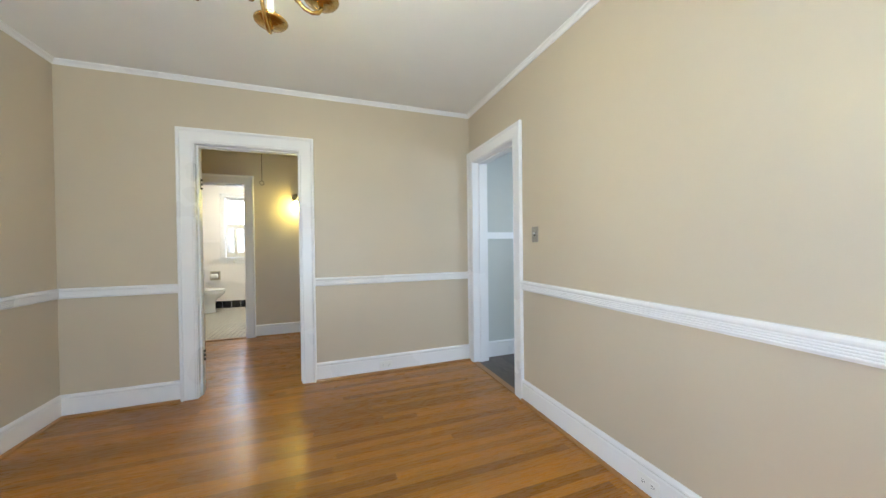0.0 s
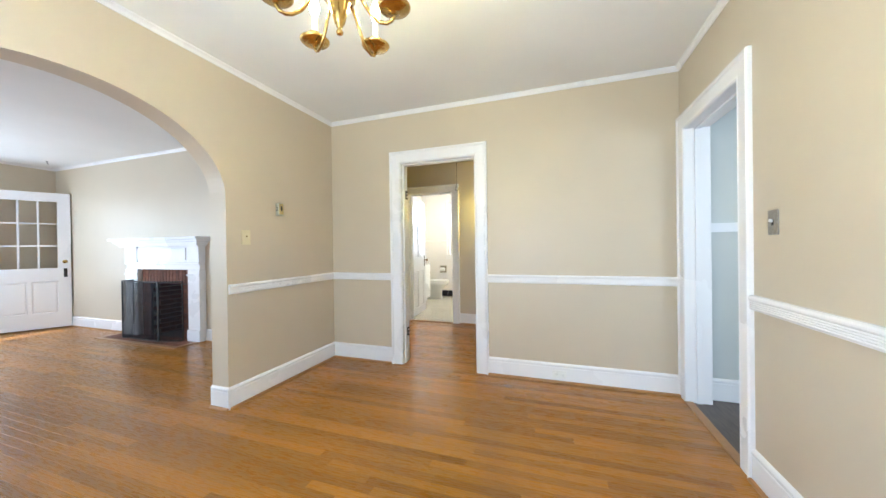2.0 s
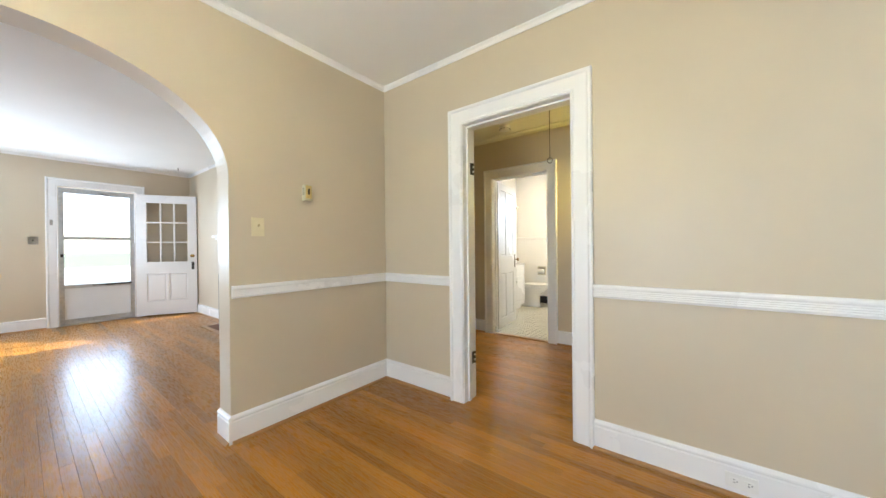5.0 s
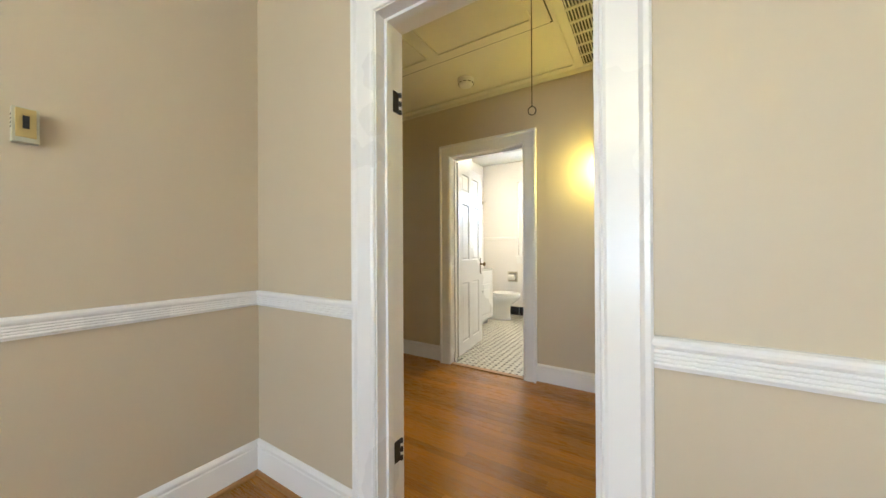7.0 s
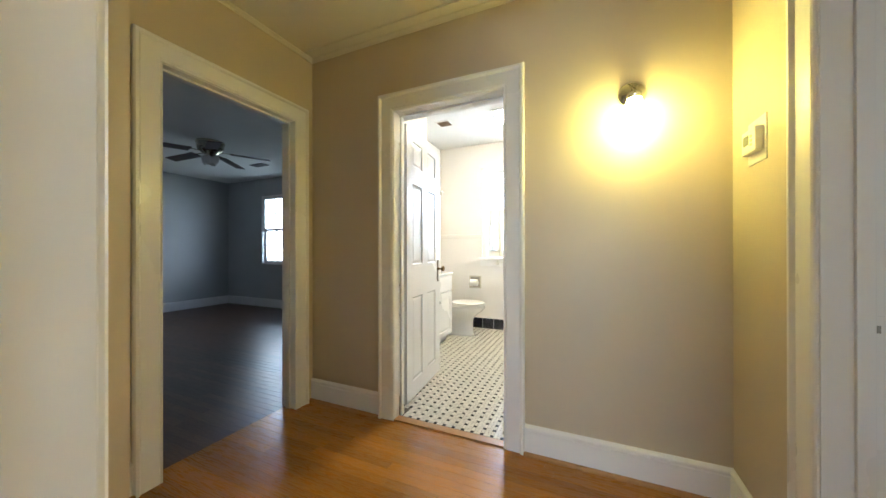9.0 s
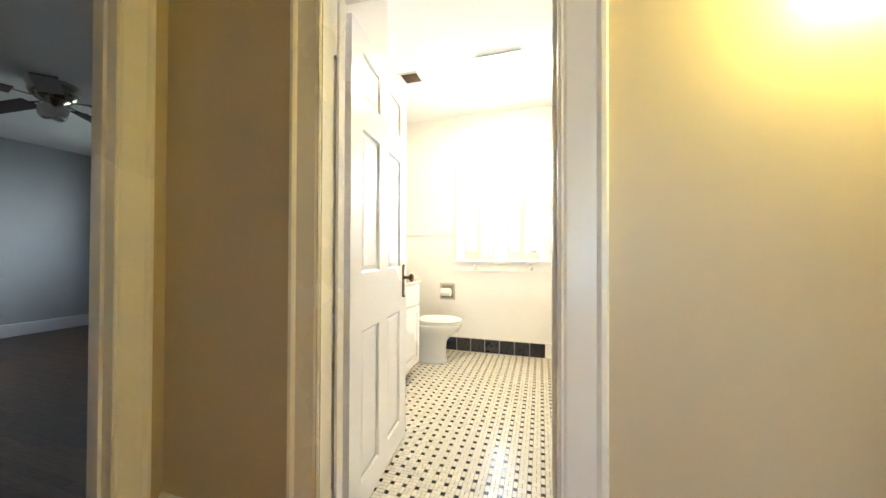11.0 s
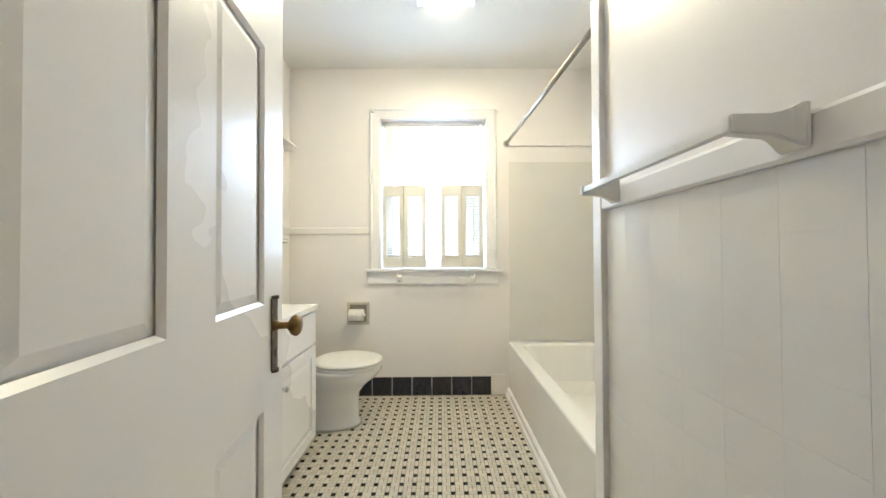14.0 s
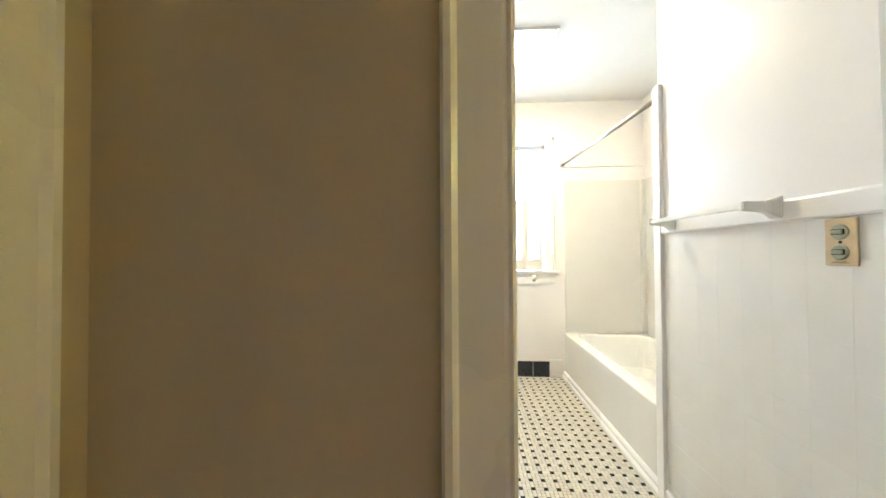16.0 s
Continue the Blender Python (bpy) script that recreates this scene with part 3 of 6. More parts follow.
def raised_panel(bm, x0, x1, z0, z1, y0, y1, slope=0.03, core=0.006):
    """A raised-and-fielded panel between two faces y0 and y1."""
    mid, half = (y0 + y1) / 2, (y1 - y0) / 2 - 0.003
    for s in (-1, 1):
        a = [bm.verts.new((x, mid + s * core, z)) for x, z in ((x0, z0), (x1, z0), (x1, z1), (x0, z1))]
        b = [bm.verts.new((x, mid + s * core, z)) for x, z in ((x0 + 0.008, z0 + 0.008), (x1 - 0.008, z0 + 0.008), (x1 - 0.008, z1 - 0.008), (x0 + 0.008, z1 - 0.008))]
        c = [bm.verts.new((x, mid + s * half * 0.85, z)) for x, z in ((x0 + slope, z0 + slope), (x1 - slope, z0 + slope), (x1 - slope, z1 - slope), (x0 + slope, z1 - slope))]
        for p, q in ((a, b), (b, c)):
            for i in range(4):
                bm.faces.new((p[i], p[(i + 1) % 4], q[(i + 1) % 4], q[i]))
        bm.faces.new(c)


def sticking(bm, x0, x1, z0, z1, y0, y1, w=0.009, d=0.008):
    """A sloped bead round an opening of a door, on both faces."""
    for yf, s in ((y0, 1), (y1, -1)):
        a = [bm.verts.new((x, yf, z)) for x, z in ((x0, z0), (x1, z0), (x1, z1), (x0, z1))]
        b = [bm.verts.new((x, yf + s * d, z)) for x, z in ((x0 + w, z0 + w), (x1 - w, z0 + w), (x1 - w, z1 - w), (x0 + w, z1 - w))]
        for i in range(4):
            bm.faces.new((a[i], a[(i + 1) % 4], b[(i + 1) % 4], b[i]))


def panel_door(name, w, h, t, cols, rows, label, glazed=None, material=None):
    """A framed door in local x (width), y (thickness), z; rows are (low, high) of panel openings, cols (left, right)."""
    material = material or TRIM
    door = thing(name, label, "door")
    bm = bmesh.new()
    xs = sorted({0, w, *[c for q in cols for c in q]})
    zs = sorted({0, h, *[r for q in rows for r in q]})
    for xa, xb in zip(xs, xs[1:]):
        if not any(c[0] <= xa and xb <= c[1] for c in cols):
            box(bm, xa, xb, 0, t, 0, h)
    for ca, cb in cols:
        for za, zb in zip(zs, zs[1:]):
            if not any(r[0] <= za and zb <= r[1] for r in rows):
                box(bm, ca, cb, 0, t, za, zb)
    for ca, cb in cols:
        for k, (za, zb) in enumerate(rows):
            if glazed is None or k not in glazed:
                sticking(bm, ca, cb, za, zb, 0, t)
    part("door_frame", bm, material, door)
    for ca, cb in cols:
        for k, (za, zb) in enumerate(rows):
            if glazed is None or k not in glazed:
                bm = bmesh.new()
                raised_panel(bm, ca, cb, za, zb, 0.002, t - 0.002)
                part("panel", bm, material, door)
    return door


def mesh_hinge(at, along, material, label):
    """A lone painted or bare hinge leaf let into a jamb."""
    h = new("hinge")
    h.matrix_world = pose(*at)
    h.parent = hall_jamb
    tagged(h, label)
    bm = bmesh.new()
    box(bm, 0, 0.003, 0, along, 0, 0.09, 0.001)
    part("hinge_leaf", bm, material, h)
    for k in (0, 2, 4):
        bm = bmesh.new()
        lathe(bm, [(0.007, 0.0), (0.007, 0.017)], 10, (0.006, along + 0.004, k * 0.0182))
        part("hinge_knuckle", bm, material, h)
    return h


# bathroom door, standing open against the cupboard's side
bath_door = panel_door("bathroom_door", 0.745, 2.075, 0.036, [(0.11, 0.31), (0.43, 0.63)], [(0.125, 0.775), (1.027, 1.65), (1.79, 1.98)],
                       "white painted six-panel wooden door standing wide open")
bath_door.matrix_world = pose(-1.553, 5.135, 0.014, 0, 0, 96.0)
KNOBM = mat("tarnished_brass", (0.30, 0.20, 0.085), 0.32, 1.0, grain=50, wear=0.5, bump=0.05, worldspace=False)
PLATEM = mat("worn_dark_brass", (0.17, 0.14, 0.10), 0.4, 1.0, grain=60, wear=0.5, bump=0.08, worldspace=False)
for side, yy in ((-1, 0.0), (1, 0.036)):
    bm = bmesh.new()
    box(bm, 0.667, 0.703, min(yy, yy + side * 0.004), max(yy, yy + side * 0.004), 0.855, 1.035, 0.0015)
    for zz in (0.852, 1.038):
        lathe(bm, [(0.012, -0.004), (0.012, 0.004)], 12, (0.685, yy + side * 0.0015, zz))
    esc = part("escutcheon", bm, PLATEM, bath_door, "worn dark brass lock plate")
    bm = bmesh.new()
    lathe(bm, [(0.015, 0.0), (0.011, 0.006), (0.009, 0.012), (0.0085, 0.030), (0.014, 0.036), (0.024, 0.043), (0.0275, 0.050), (0.027, 0.056), (0.021, 0.062), (0.008, 0.065), (0.001, 0.0655)], 24)
    bmesh.ops.transform(bm, matrix=pose(0.685, yy + side * 0.004, 0.965, -90 * side if side > 0 else 90), verts=bm.verts)
    part("door_knob", bm, KNOBM, bath_door, "round tarnished brass knob", smooth=True)
    boxpart("keyhole", (0.682, 0.688, min(yy + side * 0.0035, yy + side * 0.0052), max(yy + side * 0.0035, yy + side * 0.0052), 0.885, 0.905), DARKSLOT, bath_door, 0.0)
for zz in (0.22, 1.80):
    bm = bmesh.new()
    box(bm, -0.004, -0.001, 0.004, 0.034, zz, zz + 0.09)
    for k in range(5):
        lathe(bm, [(0.0065, 0.001), (0.0065, 0.016)], 10, (-0.008, 0.037, zz + k * 0.018))
    part("hinge", bm, TRIM, bath_door, "painted-over butt hinge")

# cupboard closet the door rests against
bm = bmesh.new()
wall(bm, "y", 5.745, 5.7, -2.44, -1.70, 0, BC)
wall(bm, "x", -1.70, -1.74, 4.992, 5.7, 0, BC, holes=[(5.17, 5.66, 0.1, 2.0)])
struct("wall_bath_closet", bm, BATHW, "white painted boxed linen closet in the bathroom", "wall")
closet_front = thing("closet_front", "white painted linen closet doors and drawer fronts", "cupboard")
for nm, z0, z1 in (("lower_door", 0.1, 0.62), ("drawer_front", 0.64, 0.86), ("upper_door", 0.88, 2.0)):
    boxpart(nm, (-1.735, -1.715, 5.172, 5.658, z0, z1), TRIM, closet_front, 0.003)

bm = bmesh.new()
box(bm, ER - 0.052, ER - 0.022, ED1 - 0.0025, ED1 + 0.001, 0.91, 0.98, 0.0)
plate = part("strike_plate", bm, TRIM, east_jamb, "painted-over strike plate")
boxpart("latch_hole", (ER - 0.042, ER - 0.032, ED1 - 0.0035, ED1 - 0.002, 0.935, 0.955), STEEL, plate, 0.0)
for at in ((ND0 - 0.001, DN + 0.075, 1.735), (ND0 - 0.001, DN + 0.075, 0.27)):
    mesh_hinge(at, 0.055, IRON, "bare dark iron hinge leaf let into the doorway jamb")
bm = bmesh.new()
box(bm, BD1 - 0.0015, BD1 + 0.001, 5.068, 5.094, 0.915, 0.975, 0.0)
box(bm, BD1 - 0.003, BD1 - 0.001, 5.060, 5.07, 0.945, 0.96, 0.0)
strike = tagged(part("strike_plate", bm, TRIM, None), "white painted steel strike plate on the bathroom door jamb", "strike plate")
boxpart("latch_hole", (BD1 - 0.0025, BD1 - 0.001, 5.077, 5.085, 0.927, 0.934), STEEL, strike, 0.0)
boxpart("latch_hole", (BD1 - 0.0025, BD1 - 0.001, 5.077, 5.085, 0.950, 0.962), STEEL, strike, 0.0)

# front door leaf, open
front_door = thing("front_door", "white painted front door with nine panes, standing open", "door")
bm = bmesh.new()
for q in ((0, 0.14, 0, 2.15), (0.735, 0.875, 0, 2.15), (0.14, 0.735, 0, 0.24), (0.14, 0.735, 0.74, 0.95), (0.14, 0.735, 2.01, 2.15), (0.42, 0.46, 0.24, 0.74)):
    box(bm, q[0], q[1], 0, 0.042, q[2], q[3])
for ca, cb in ((0.14, 0.42), (0.46, 0.735)):
    sticking(bm, ca, cb, 0.24, 0.74, 0, 0.042)
part("door_frame", bm, TRIM, front_door)
for ca, cb in ((0.14, 0.42), (0.46, 0.735)):
    bm = bmesh.new()
    raised_panel(bm, ca, cb, 0.24, 0.74, 0.002, 0.04)
    part("panel", bm, TRIM, front_door)
for k in (1, 2):
    boxpart("muntin", (0.14 + 0.595 * k / 3 - 0.011, 0.14 + 0.595 * k / 3 + 0.011, 0.006, 0.036, 0.95, 2.01), TRIM, front_door)
    for a, b in ((0.14, 0.14 + 0.595 / 3 - 0.011), (0.14 + 0.595 / 3 + 0.011, 0.14 + 1.19 / 3 - 0.011), (0.14 + 1.19 / 3 + 0.011, 0.735)):
        boxpart("muntin", (a, b, 0.006, 0.036, 0.95 + 1.06 * k / 3 - 0.011, 0.95 + 1.06 * k / 3 + 0.011), TRIM, front_door)
for i in range(3):
    for j in range(3):
        p = boxpart("pane", (0.14 + 0.595 * i / 3 + 0.010, 0.14 + 0.595 * (i + 1) / 3 - 0.010, 0.020, 0.023, 0.95 + 1.06 * j / 3 + 0.010, 0.95 + 1.06 * (j + 1) / 3 - 0.010), GLASS, front_door, 0)
        p.visible_shadow = False
for yy, s in ((0.0, -1), (0.042, 1)):
    bm = bmesh.new()
    lathe(bm, [(0.028, 0), (0.027, 0.004), (0.012, 0.008), (0.011, 0.03), (0.024, 0.04), (0.027, 0.05), (0.02, 0.06), (0.002, 0.063)], 20)
    bmesh.ops.transform(bm, matrix=pose(0.815, yy, 1.05, -90 * s), verts=bm.verts)
    part("door_knob", bm, BRASS, front_door, "brass door knob", smooth=True)
    boxpart("lock_plate", (0.795, 0.835, min(yy, yy + s * 0.006), max(yy, yy + s * 0.006), 0.80, 0.94), IRON, front_door, 0.002, "dark iron lock plate")
front_door.matrix_world = pose(-7.165, 2.285, 0.02, 0, 0, 60.5)

# storm door
storm = thing("storm_door", "aluminium storm door with two panes and a kick panel, shut", "storm door")
xs0, xs1 = -7.285, -7.255
for q in ((FD0 + 0.004, FD0 + 0.06, 0.02, 2.18), (FD1 - 0.06, FD1 - 0.004, 0.02, 2.18)):
    boxpart("stile", (xs0, xs1, *q), ALU, storm)
for nm, z0, z1 in (("top_rail", 2.10, 2.18), ("middle_rail", 1.36, 1.41), ("bottom_rail", 0.58, 0.635), ("bottom_rail", 0.02, 0.09)):
    boxpart(nm, (xs0, xs1, FD0 + 0.06, FD1 - 0.06, z0, z1), ALU, storm)
boxpart("kick_panel", (xs0 + 0.01, xs1 - 0.008, FD0 + 0.06, FD1 - 0.06, 0.09, 0.58), mat("white_enamel", (0.78, 0.79, 0.80), 0.35, grain=3, bump=0.0, wear=0.04), storm, 0.001, "white enamelled kick panel")
for z0, z1 in ((0.635, 1.36), (1.41, 2.10)):
    boxpart("pane", (xs0 + 0.013, xs1 - 0.013, FD0 + 0.06, FD1 - 0.06, z0, z1), GLASS, storm, 0).visible_shadow = False
boxpart("handle", (xs1, xs1 + 0.035, FD0 + 0.02, FD0 + 0.05, 1.08, 1.13), IRON, storm, 0.004, "dark latch handle")
bm = bmesh.new()
tube(bm, [(xs1 + 0.02, FD1 - 0.05, 0.62), (xs1 + 0.05, FD1 - 0.35, 0.615), (xs1 + 0.05, FD1 - 0.38, 0.615)], 0.014)
tube(bm, [(xs1 + 0.05, FD1 - 0.38, 0.615), (xs1 + 0.03, FD1 - 0.52, 0.615)], 0.006)
part("closer", bm, IRON, storm, "dark pneumatic door closer")
bm = bmesh.new()
tube(bm, [(xs1 + 0.01, 1.86, 2.13), (xs1 + 0.06, 1.93, 2.11), (xs1 + 0.03, 2.06, 2.09)], 0.006)
part("safety_chain", bm, IRON, storm)
boxpart("trim", (-7.35, LW - 0.005, FD0 - 0.004, FD0 + 0.004, 0, FDT), TRIM, None, 0.001)["label"] = "white front door jamb"
boxpart("trim", (-7.35, LW - 0.005, FD1 - 0.004, FD1 + 0.004, 0, FDT), TRIM, None, 0.001)["label"] = "white front door jamb"
boxpart("threshold", (-7.36, LW + 0.01, FD0 + 0.004, FD1 - 0.004, 0.0, 0.018), ALU, None, 0.003)["label"] = "aluminium front door threshold"


def sash_window(name, axis, at, a0, a1, z0, z1, nx, nz, label, meet=0.5):
    """A double-hung window in the plane axis=at: frame, two sashes with muntins and panes."""
    w = tagged(thing(name, label, "window"), kind="structure")

    def bx(nm, p, q, lo, hi, d0=-0.02, d1=0.02, material=TRIM, bev=0.002):
        dims = (at + d0, at + d1, p, q, lo, hi) if axis == "x" else (p, q, at + d0, at + d1, lo, hi)
        return boxpart(nm, dims, material, w, bev)
    bx("window_frame", a0, a0 + 0.03, z0, z1, -0.05, 0.05)
    bx("window_frame", a1 - 0.03, a1, z0, z1, -0.05, 0.05)
    bx("window_frame", a0 + 0.03, a1 - 0.03, z1 - 0.03, z1, -0.05, 0.05)
    bx("window_frame", a0 + 0.03, a1 - 0.03, z0, z0 + 0.025, -0.05, 0.05)
    zm = z0 + (z1 - z0) * meet
    for lo, hi, d in ((z0 + 0.025, zm + 0.02, 0.018), (zm - 0.02, z1 - 0.03, -0.02)):
        p, q = a0 + 0.03, a1 - 0.03
        for u, v in ((p, p + 0.045), (q - 0.045, q)):
            bx("sash_stile", u, v, lo, hi, d - 0.016, d + 0.016)
        for u, v in ((lo, lo + 0.05), (hi - 0.04, hi)):
            bx("sash_rail", p + 0.045, q - 0.045, u, v, d - 0.016, d + 0.016)
        p, q, lo, hi = p + 0.045, q - 0.045, lo + 0.05, hi - 0.04
        for i in range(1, nx):
            c = p + (q - p) * i / nx
            bx("muntin", c - 0.009, c + 0.009, lo, hi, d - 0.012, d + 0.012)
        for j in range(1, nz):
            c = lo + (hi - lo) * j / nz
            for i in range(nx):
                bx("muntin", p + (q - p) * i / nx + (0.009 if i else 0), p + (q - p) * (i + 1) / nx - (0.009 if i < nx - 1 else 0), c - 0.009, c + 0.009, d - 0.012, d + 0.012)
        for i in range(nx):
            for j in range(nz):
                g = bx("pane", p + (q - p) * i / nx, p + (q - p) * (i + 1) / nx, lo + (hi - lo) * j / nz, lo + (hi - lo) * (j + 1) / nz, d - 0.0015, d + 0.0015, GLASS, 0)
                g.visible_shadow = False
    return w


sash_window("window_1", "x", LW - 0.10, WW0, WW1, WZ0 + 0.01, WZ1, 4, 2, "white double-hung window with muntins in bright daylight")
sash_window("window_2", "y", BN + 0.09, BX0 + 0.02, BX1 - 0.02, BZ0, BZ1, 1, 1, "white double-hung bathroom window in bright daylight")
sash_window("window_3", "y", LS - 0.10, -6.165, -5.385, 0.84, 2.26, 1, 1, "white double-hung living room window", 0.47)
sash_window("window_4", "y", EN + 0.12, EX0, EX1, EZ0, EZ1, 3, 2, "white double-hung window behind a blind in bright daylight")
sash_window("window_6", "y", 7.66, -6.45, -5.42, 0.86, 2.25, 3, 2, "white double-hung bedroom window in daylight")
sash_window("window_5", "y", DS - 0.10, -0.8, 0.9, 0.8, 2.1, 4, 2, "white double-hung dining room window")

# ---- dining room ----


def chandelier():
    c = thing("chandelier", "polished brass five-arm chandelier with lit candle bulbs", "chandelier", pose(0.052, 0.958, 0))
    bm = bmesh.new()
    lathe(bm, [(0.001, 1.962), (0.010, 1.966), (0.013, 1.974), (0.008, 1.982), (0.007, 1.988), (0.012, 1.992), (0.012, 1.998), (0.018, 2.004), (0.027, 2.040), (0.036, 2.075), (0.040, 2.088), (0.058, 2.094), (0.062, 2.102), (0.056, 2.112), (0.044, 2.120), (0.030, 2.135), (0.014, 2.150), (0.011, 2.20), (0.020, 2.24), (0.026, 2.27), (0.018, 2.30), (0.010, 2.33)], 32)
    part("hub", bm, BRASS, c, smooth=True)
    bm = bmesh.new()
    tube(bm, [(0, 0, 2.32), (0, 0, CEIL - 0.03)], 0.008)
    part("stem", bm, BRASS, c)
    bm = bmesh.new()
    lathe(bm, [(0.015, -0.04), (0.045, -0.03), (0.062, -0.012), (0.065, 0.0)], 32, (0, 0, CEIL))
    part("canopy", bm, BRASS, c, smooth=True)
    for k in range(5):
        a = radians(10 + 72 * k)
        d = Vector((math.cos(a), math.sin(a), 0))
        prof = [(0.045, 2.105), (0.065, 2.098), (0.085, 2.075), (0.105, 2.040), (0.125, 2.010), (0.150, 1.990), (0.172, 1.984), (0.190, 1.990), (0.199, 2.002), (0.200, 2.018)]
        bm = bmesh.new()
        tube(bm, [d * r + Vector((0, 0, z)) for r, z in prof], 0.0065, 10)
        arm = part("arm", bm, BRASS, c, smooth=True)
        p = d * 0.20
        bm = bmesh.new()
        lathe(bm, [(0.010, 2.010), (0.012, 2.016), (0.030, 2.020), (0.050, 2.027), (0.056, 2.034), (0.055, 2.037), (0.045, 2.031), (0.018, 2.026), (0.018, 2.045), (0.024, 2.050), (0.024, 2.062), (0.014, 2.066)], 24, p)
        part("drip_pan", bm, BRASS, arm, smooth=True)
        bm = bmesh.new()
        lathe(bm, [(0.011, 2.062), (0.011, 2.13)], 16, p)
        part("candle_sleeve", bm, WPLAST, arm, "white candle sleeve")
        bm = bmesh.new()
        lathe(bm, [(0.008, 2.13), (0.016, 2.148), (0.018, 2.165), (0.013, 2.19), (0.005, 2.212), (0.001, 2.22)], 16, p)
        part("bulb", bm, GLOW_BULB, arm, "lit warm candle bulb", smooth=True)


chandelier()


def plate_thing(name, m, w, h, material, label, category, kind="toggle", tmat=None, slot=None):
    """A wall plate in local x (width), z (height), standing out along -y."""
    t = thing(name, label, category, m)
    boxpart("plate", (-w / 2, w / 2, -0.006, 0, -h / 2, h / 2), material, t, 0.003)
    tmat = tmat or PLASTIC
    if kind == "toggle":
        boxpart("toggle_slot", (-0.006, 0.006, -0.0075, -0.0055, -0.013, 0.013), slot or DARKSLOT, t, 0)
        bm = bmesh.new()
        box(bm, -0.004, 0.004, -0.022, -0.006, -0.004, 0.008, 0.0015)
        bmesh.ops.transform(bm, matrix=pose(0, 0, 0.002, -18), verts=bm.verts)
        part("toggle", bm, tmat, t)
        for z in (-h * 0.27, h * 0.27):
            bm = bmesh.new()
            lathe(bm, [(0.0032, 0.0), (0.003, 0.0012)], 10)
            bmesh.ops.transform(bm, matrix=pose(0, -0.006, z, 90), verts=bm.verts)
            part("screw", bm, material, t)
    elif kind == "outlet":
        for x in (-w * 0.22, w * 0.22):
            boxpart("socket", (x - 0.016, x + 0.016, -0.0085, -0.005, -0.014, 0.014), tmat, t, 0.002)
            for z in (-0.006, 0.006):
                boxpart("slot", (x - 0.005, x + 0.004, -0.0095, -0.008, z - 0.001, z + 0.001), DARKSLOT, t, 0)
            boxpart("slot", (x + 0.008, x + 0.012, -0.0095, -0.008, -0.002, 0.002), DARKSLOT, t, 0)
    elif kind == "double":
        for z in (-0.026, 0.026):
            bm = bmesh.new()
            lathe(bm, [(0.020, 0.0), (0.020, 0.004), (0.018, 0.006)], 24)
            bmesh.ops.transform(bm, matrix=pose(0, -0.005, z, 90), verts=bm.verts)
            sw = part("switch_body", bm, tmat, t)
            boxpart("rocker", (-0.013, 0.011, -0.016, -0.010, z - 0.005, z + 0.005), tmat, sw, 0.002)
            boxpart("rocker_gap", (-0.016, 0.014, -0.0122, -0.0105, z - 0.007, z + 0.007), DARKSLOT, sw, 0)
        bm = bmesh.new()
        lathe(bm, [(0.004, 0.0), (0.003, 0.002)], 10)
        bmesh.ops.transform(bm, matrix=pose(0, -0.006, 0, 90), verts=bm.verts)
        part("screw", bm, IRON, t)
        for z, ww in ((-0.049, 0.012), (-0.053, 0.020)):
            boxpart("lettering_bar", (-ww, ww, -0.0068, -0.0055, z - 0.0007, z + 0.0007), IRON, t, 0)
    return t


def on_wall(x, y, z, facing):
    return pose(x, y, z, 0, 0, {"-y": 0, "+x": 90, "+y": 180, "-x": -90}[facing])


plate_thing("light_switch", on_wall(DE, 1.885, 1.305, "-x"), 0.072, 0.115, STEEL, "brushed steel light switch plate beside the kitchen doorway", "light switch", tmat=WPLAST)
plate_thing("light_switch", on_wall(DW, 1.955, 1.315, "+x"), 0.078, 0.118, PLASTIC, "ivory plastic light switch beside the archway", "light switch", tmat=mat("brown_toggle", (0.42, 0.34, 0.18), 0.4), slot=PLASTIC)
plate_thing("wall_outlet", on_wall(0.787, DN - 0.016, 0.075, "-y"), 0.115, 0.066, WPLAST, "white double wall outlet set in the baseboard", "outlet", kind="outlet", tmat=WPLAST)
plate_thing("wall_outlet", on_wall(DE - 0.016, 0.985, 0.075, "-x"), 0.115, 0.066, WPLAST, "white double wall outlet set in the baseboard", "outlet", kind="outlet", tmat=WPLAST)
plate_thing("wall_outlet", on_wall(LW + 0.016, 0.80, 0.085, "+x"), 0.115, 0.066, WPLAST, "white double wall outlet set in the living room baseboard", "outlet", kind="outlet", tmat=WPLAST)
plate_thing("light_switch", on_wall(LW, 1.155, 1.34, "+x"), 0.10, 0.118, STEEL, "steel light switch plate beside the front door", "light switch", tmat=IRON)
# small metal latch keeper on the front door's casing
boxpart("door_bell", (LW + 0.016, LW + 0.035, FD0 - 0.085, FD0 - 0.055, 1.58, 1.66), STEEL, None, 0.003)
tagged(scene.objects["door_bell"], "small grey metal latch keeper on the door casing", "latch")

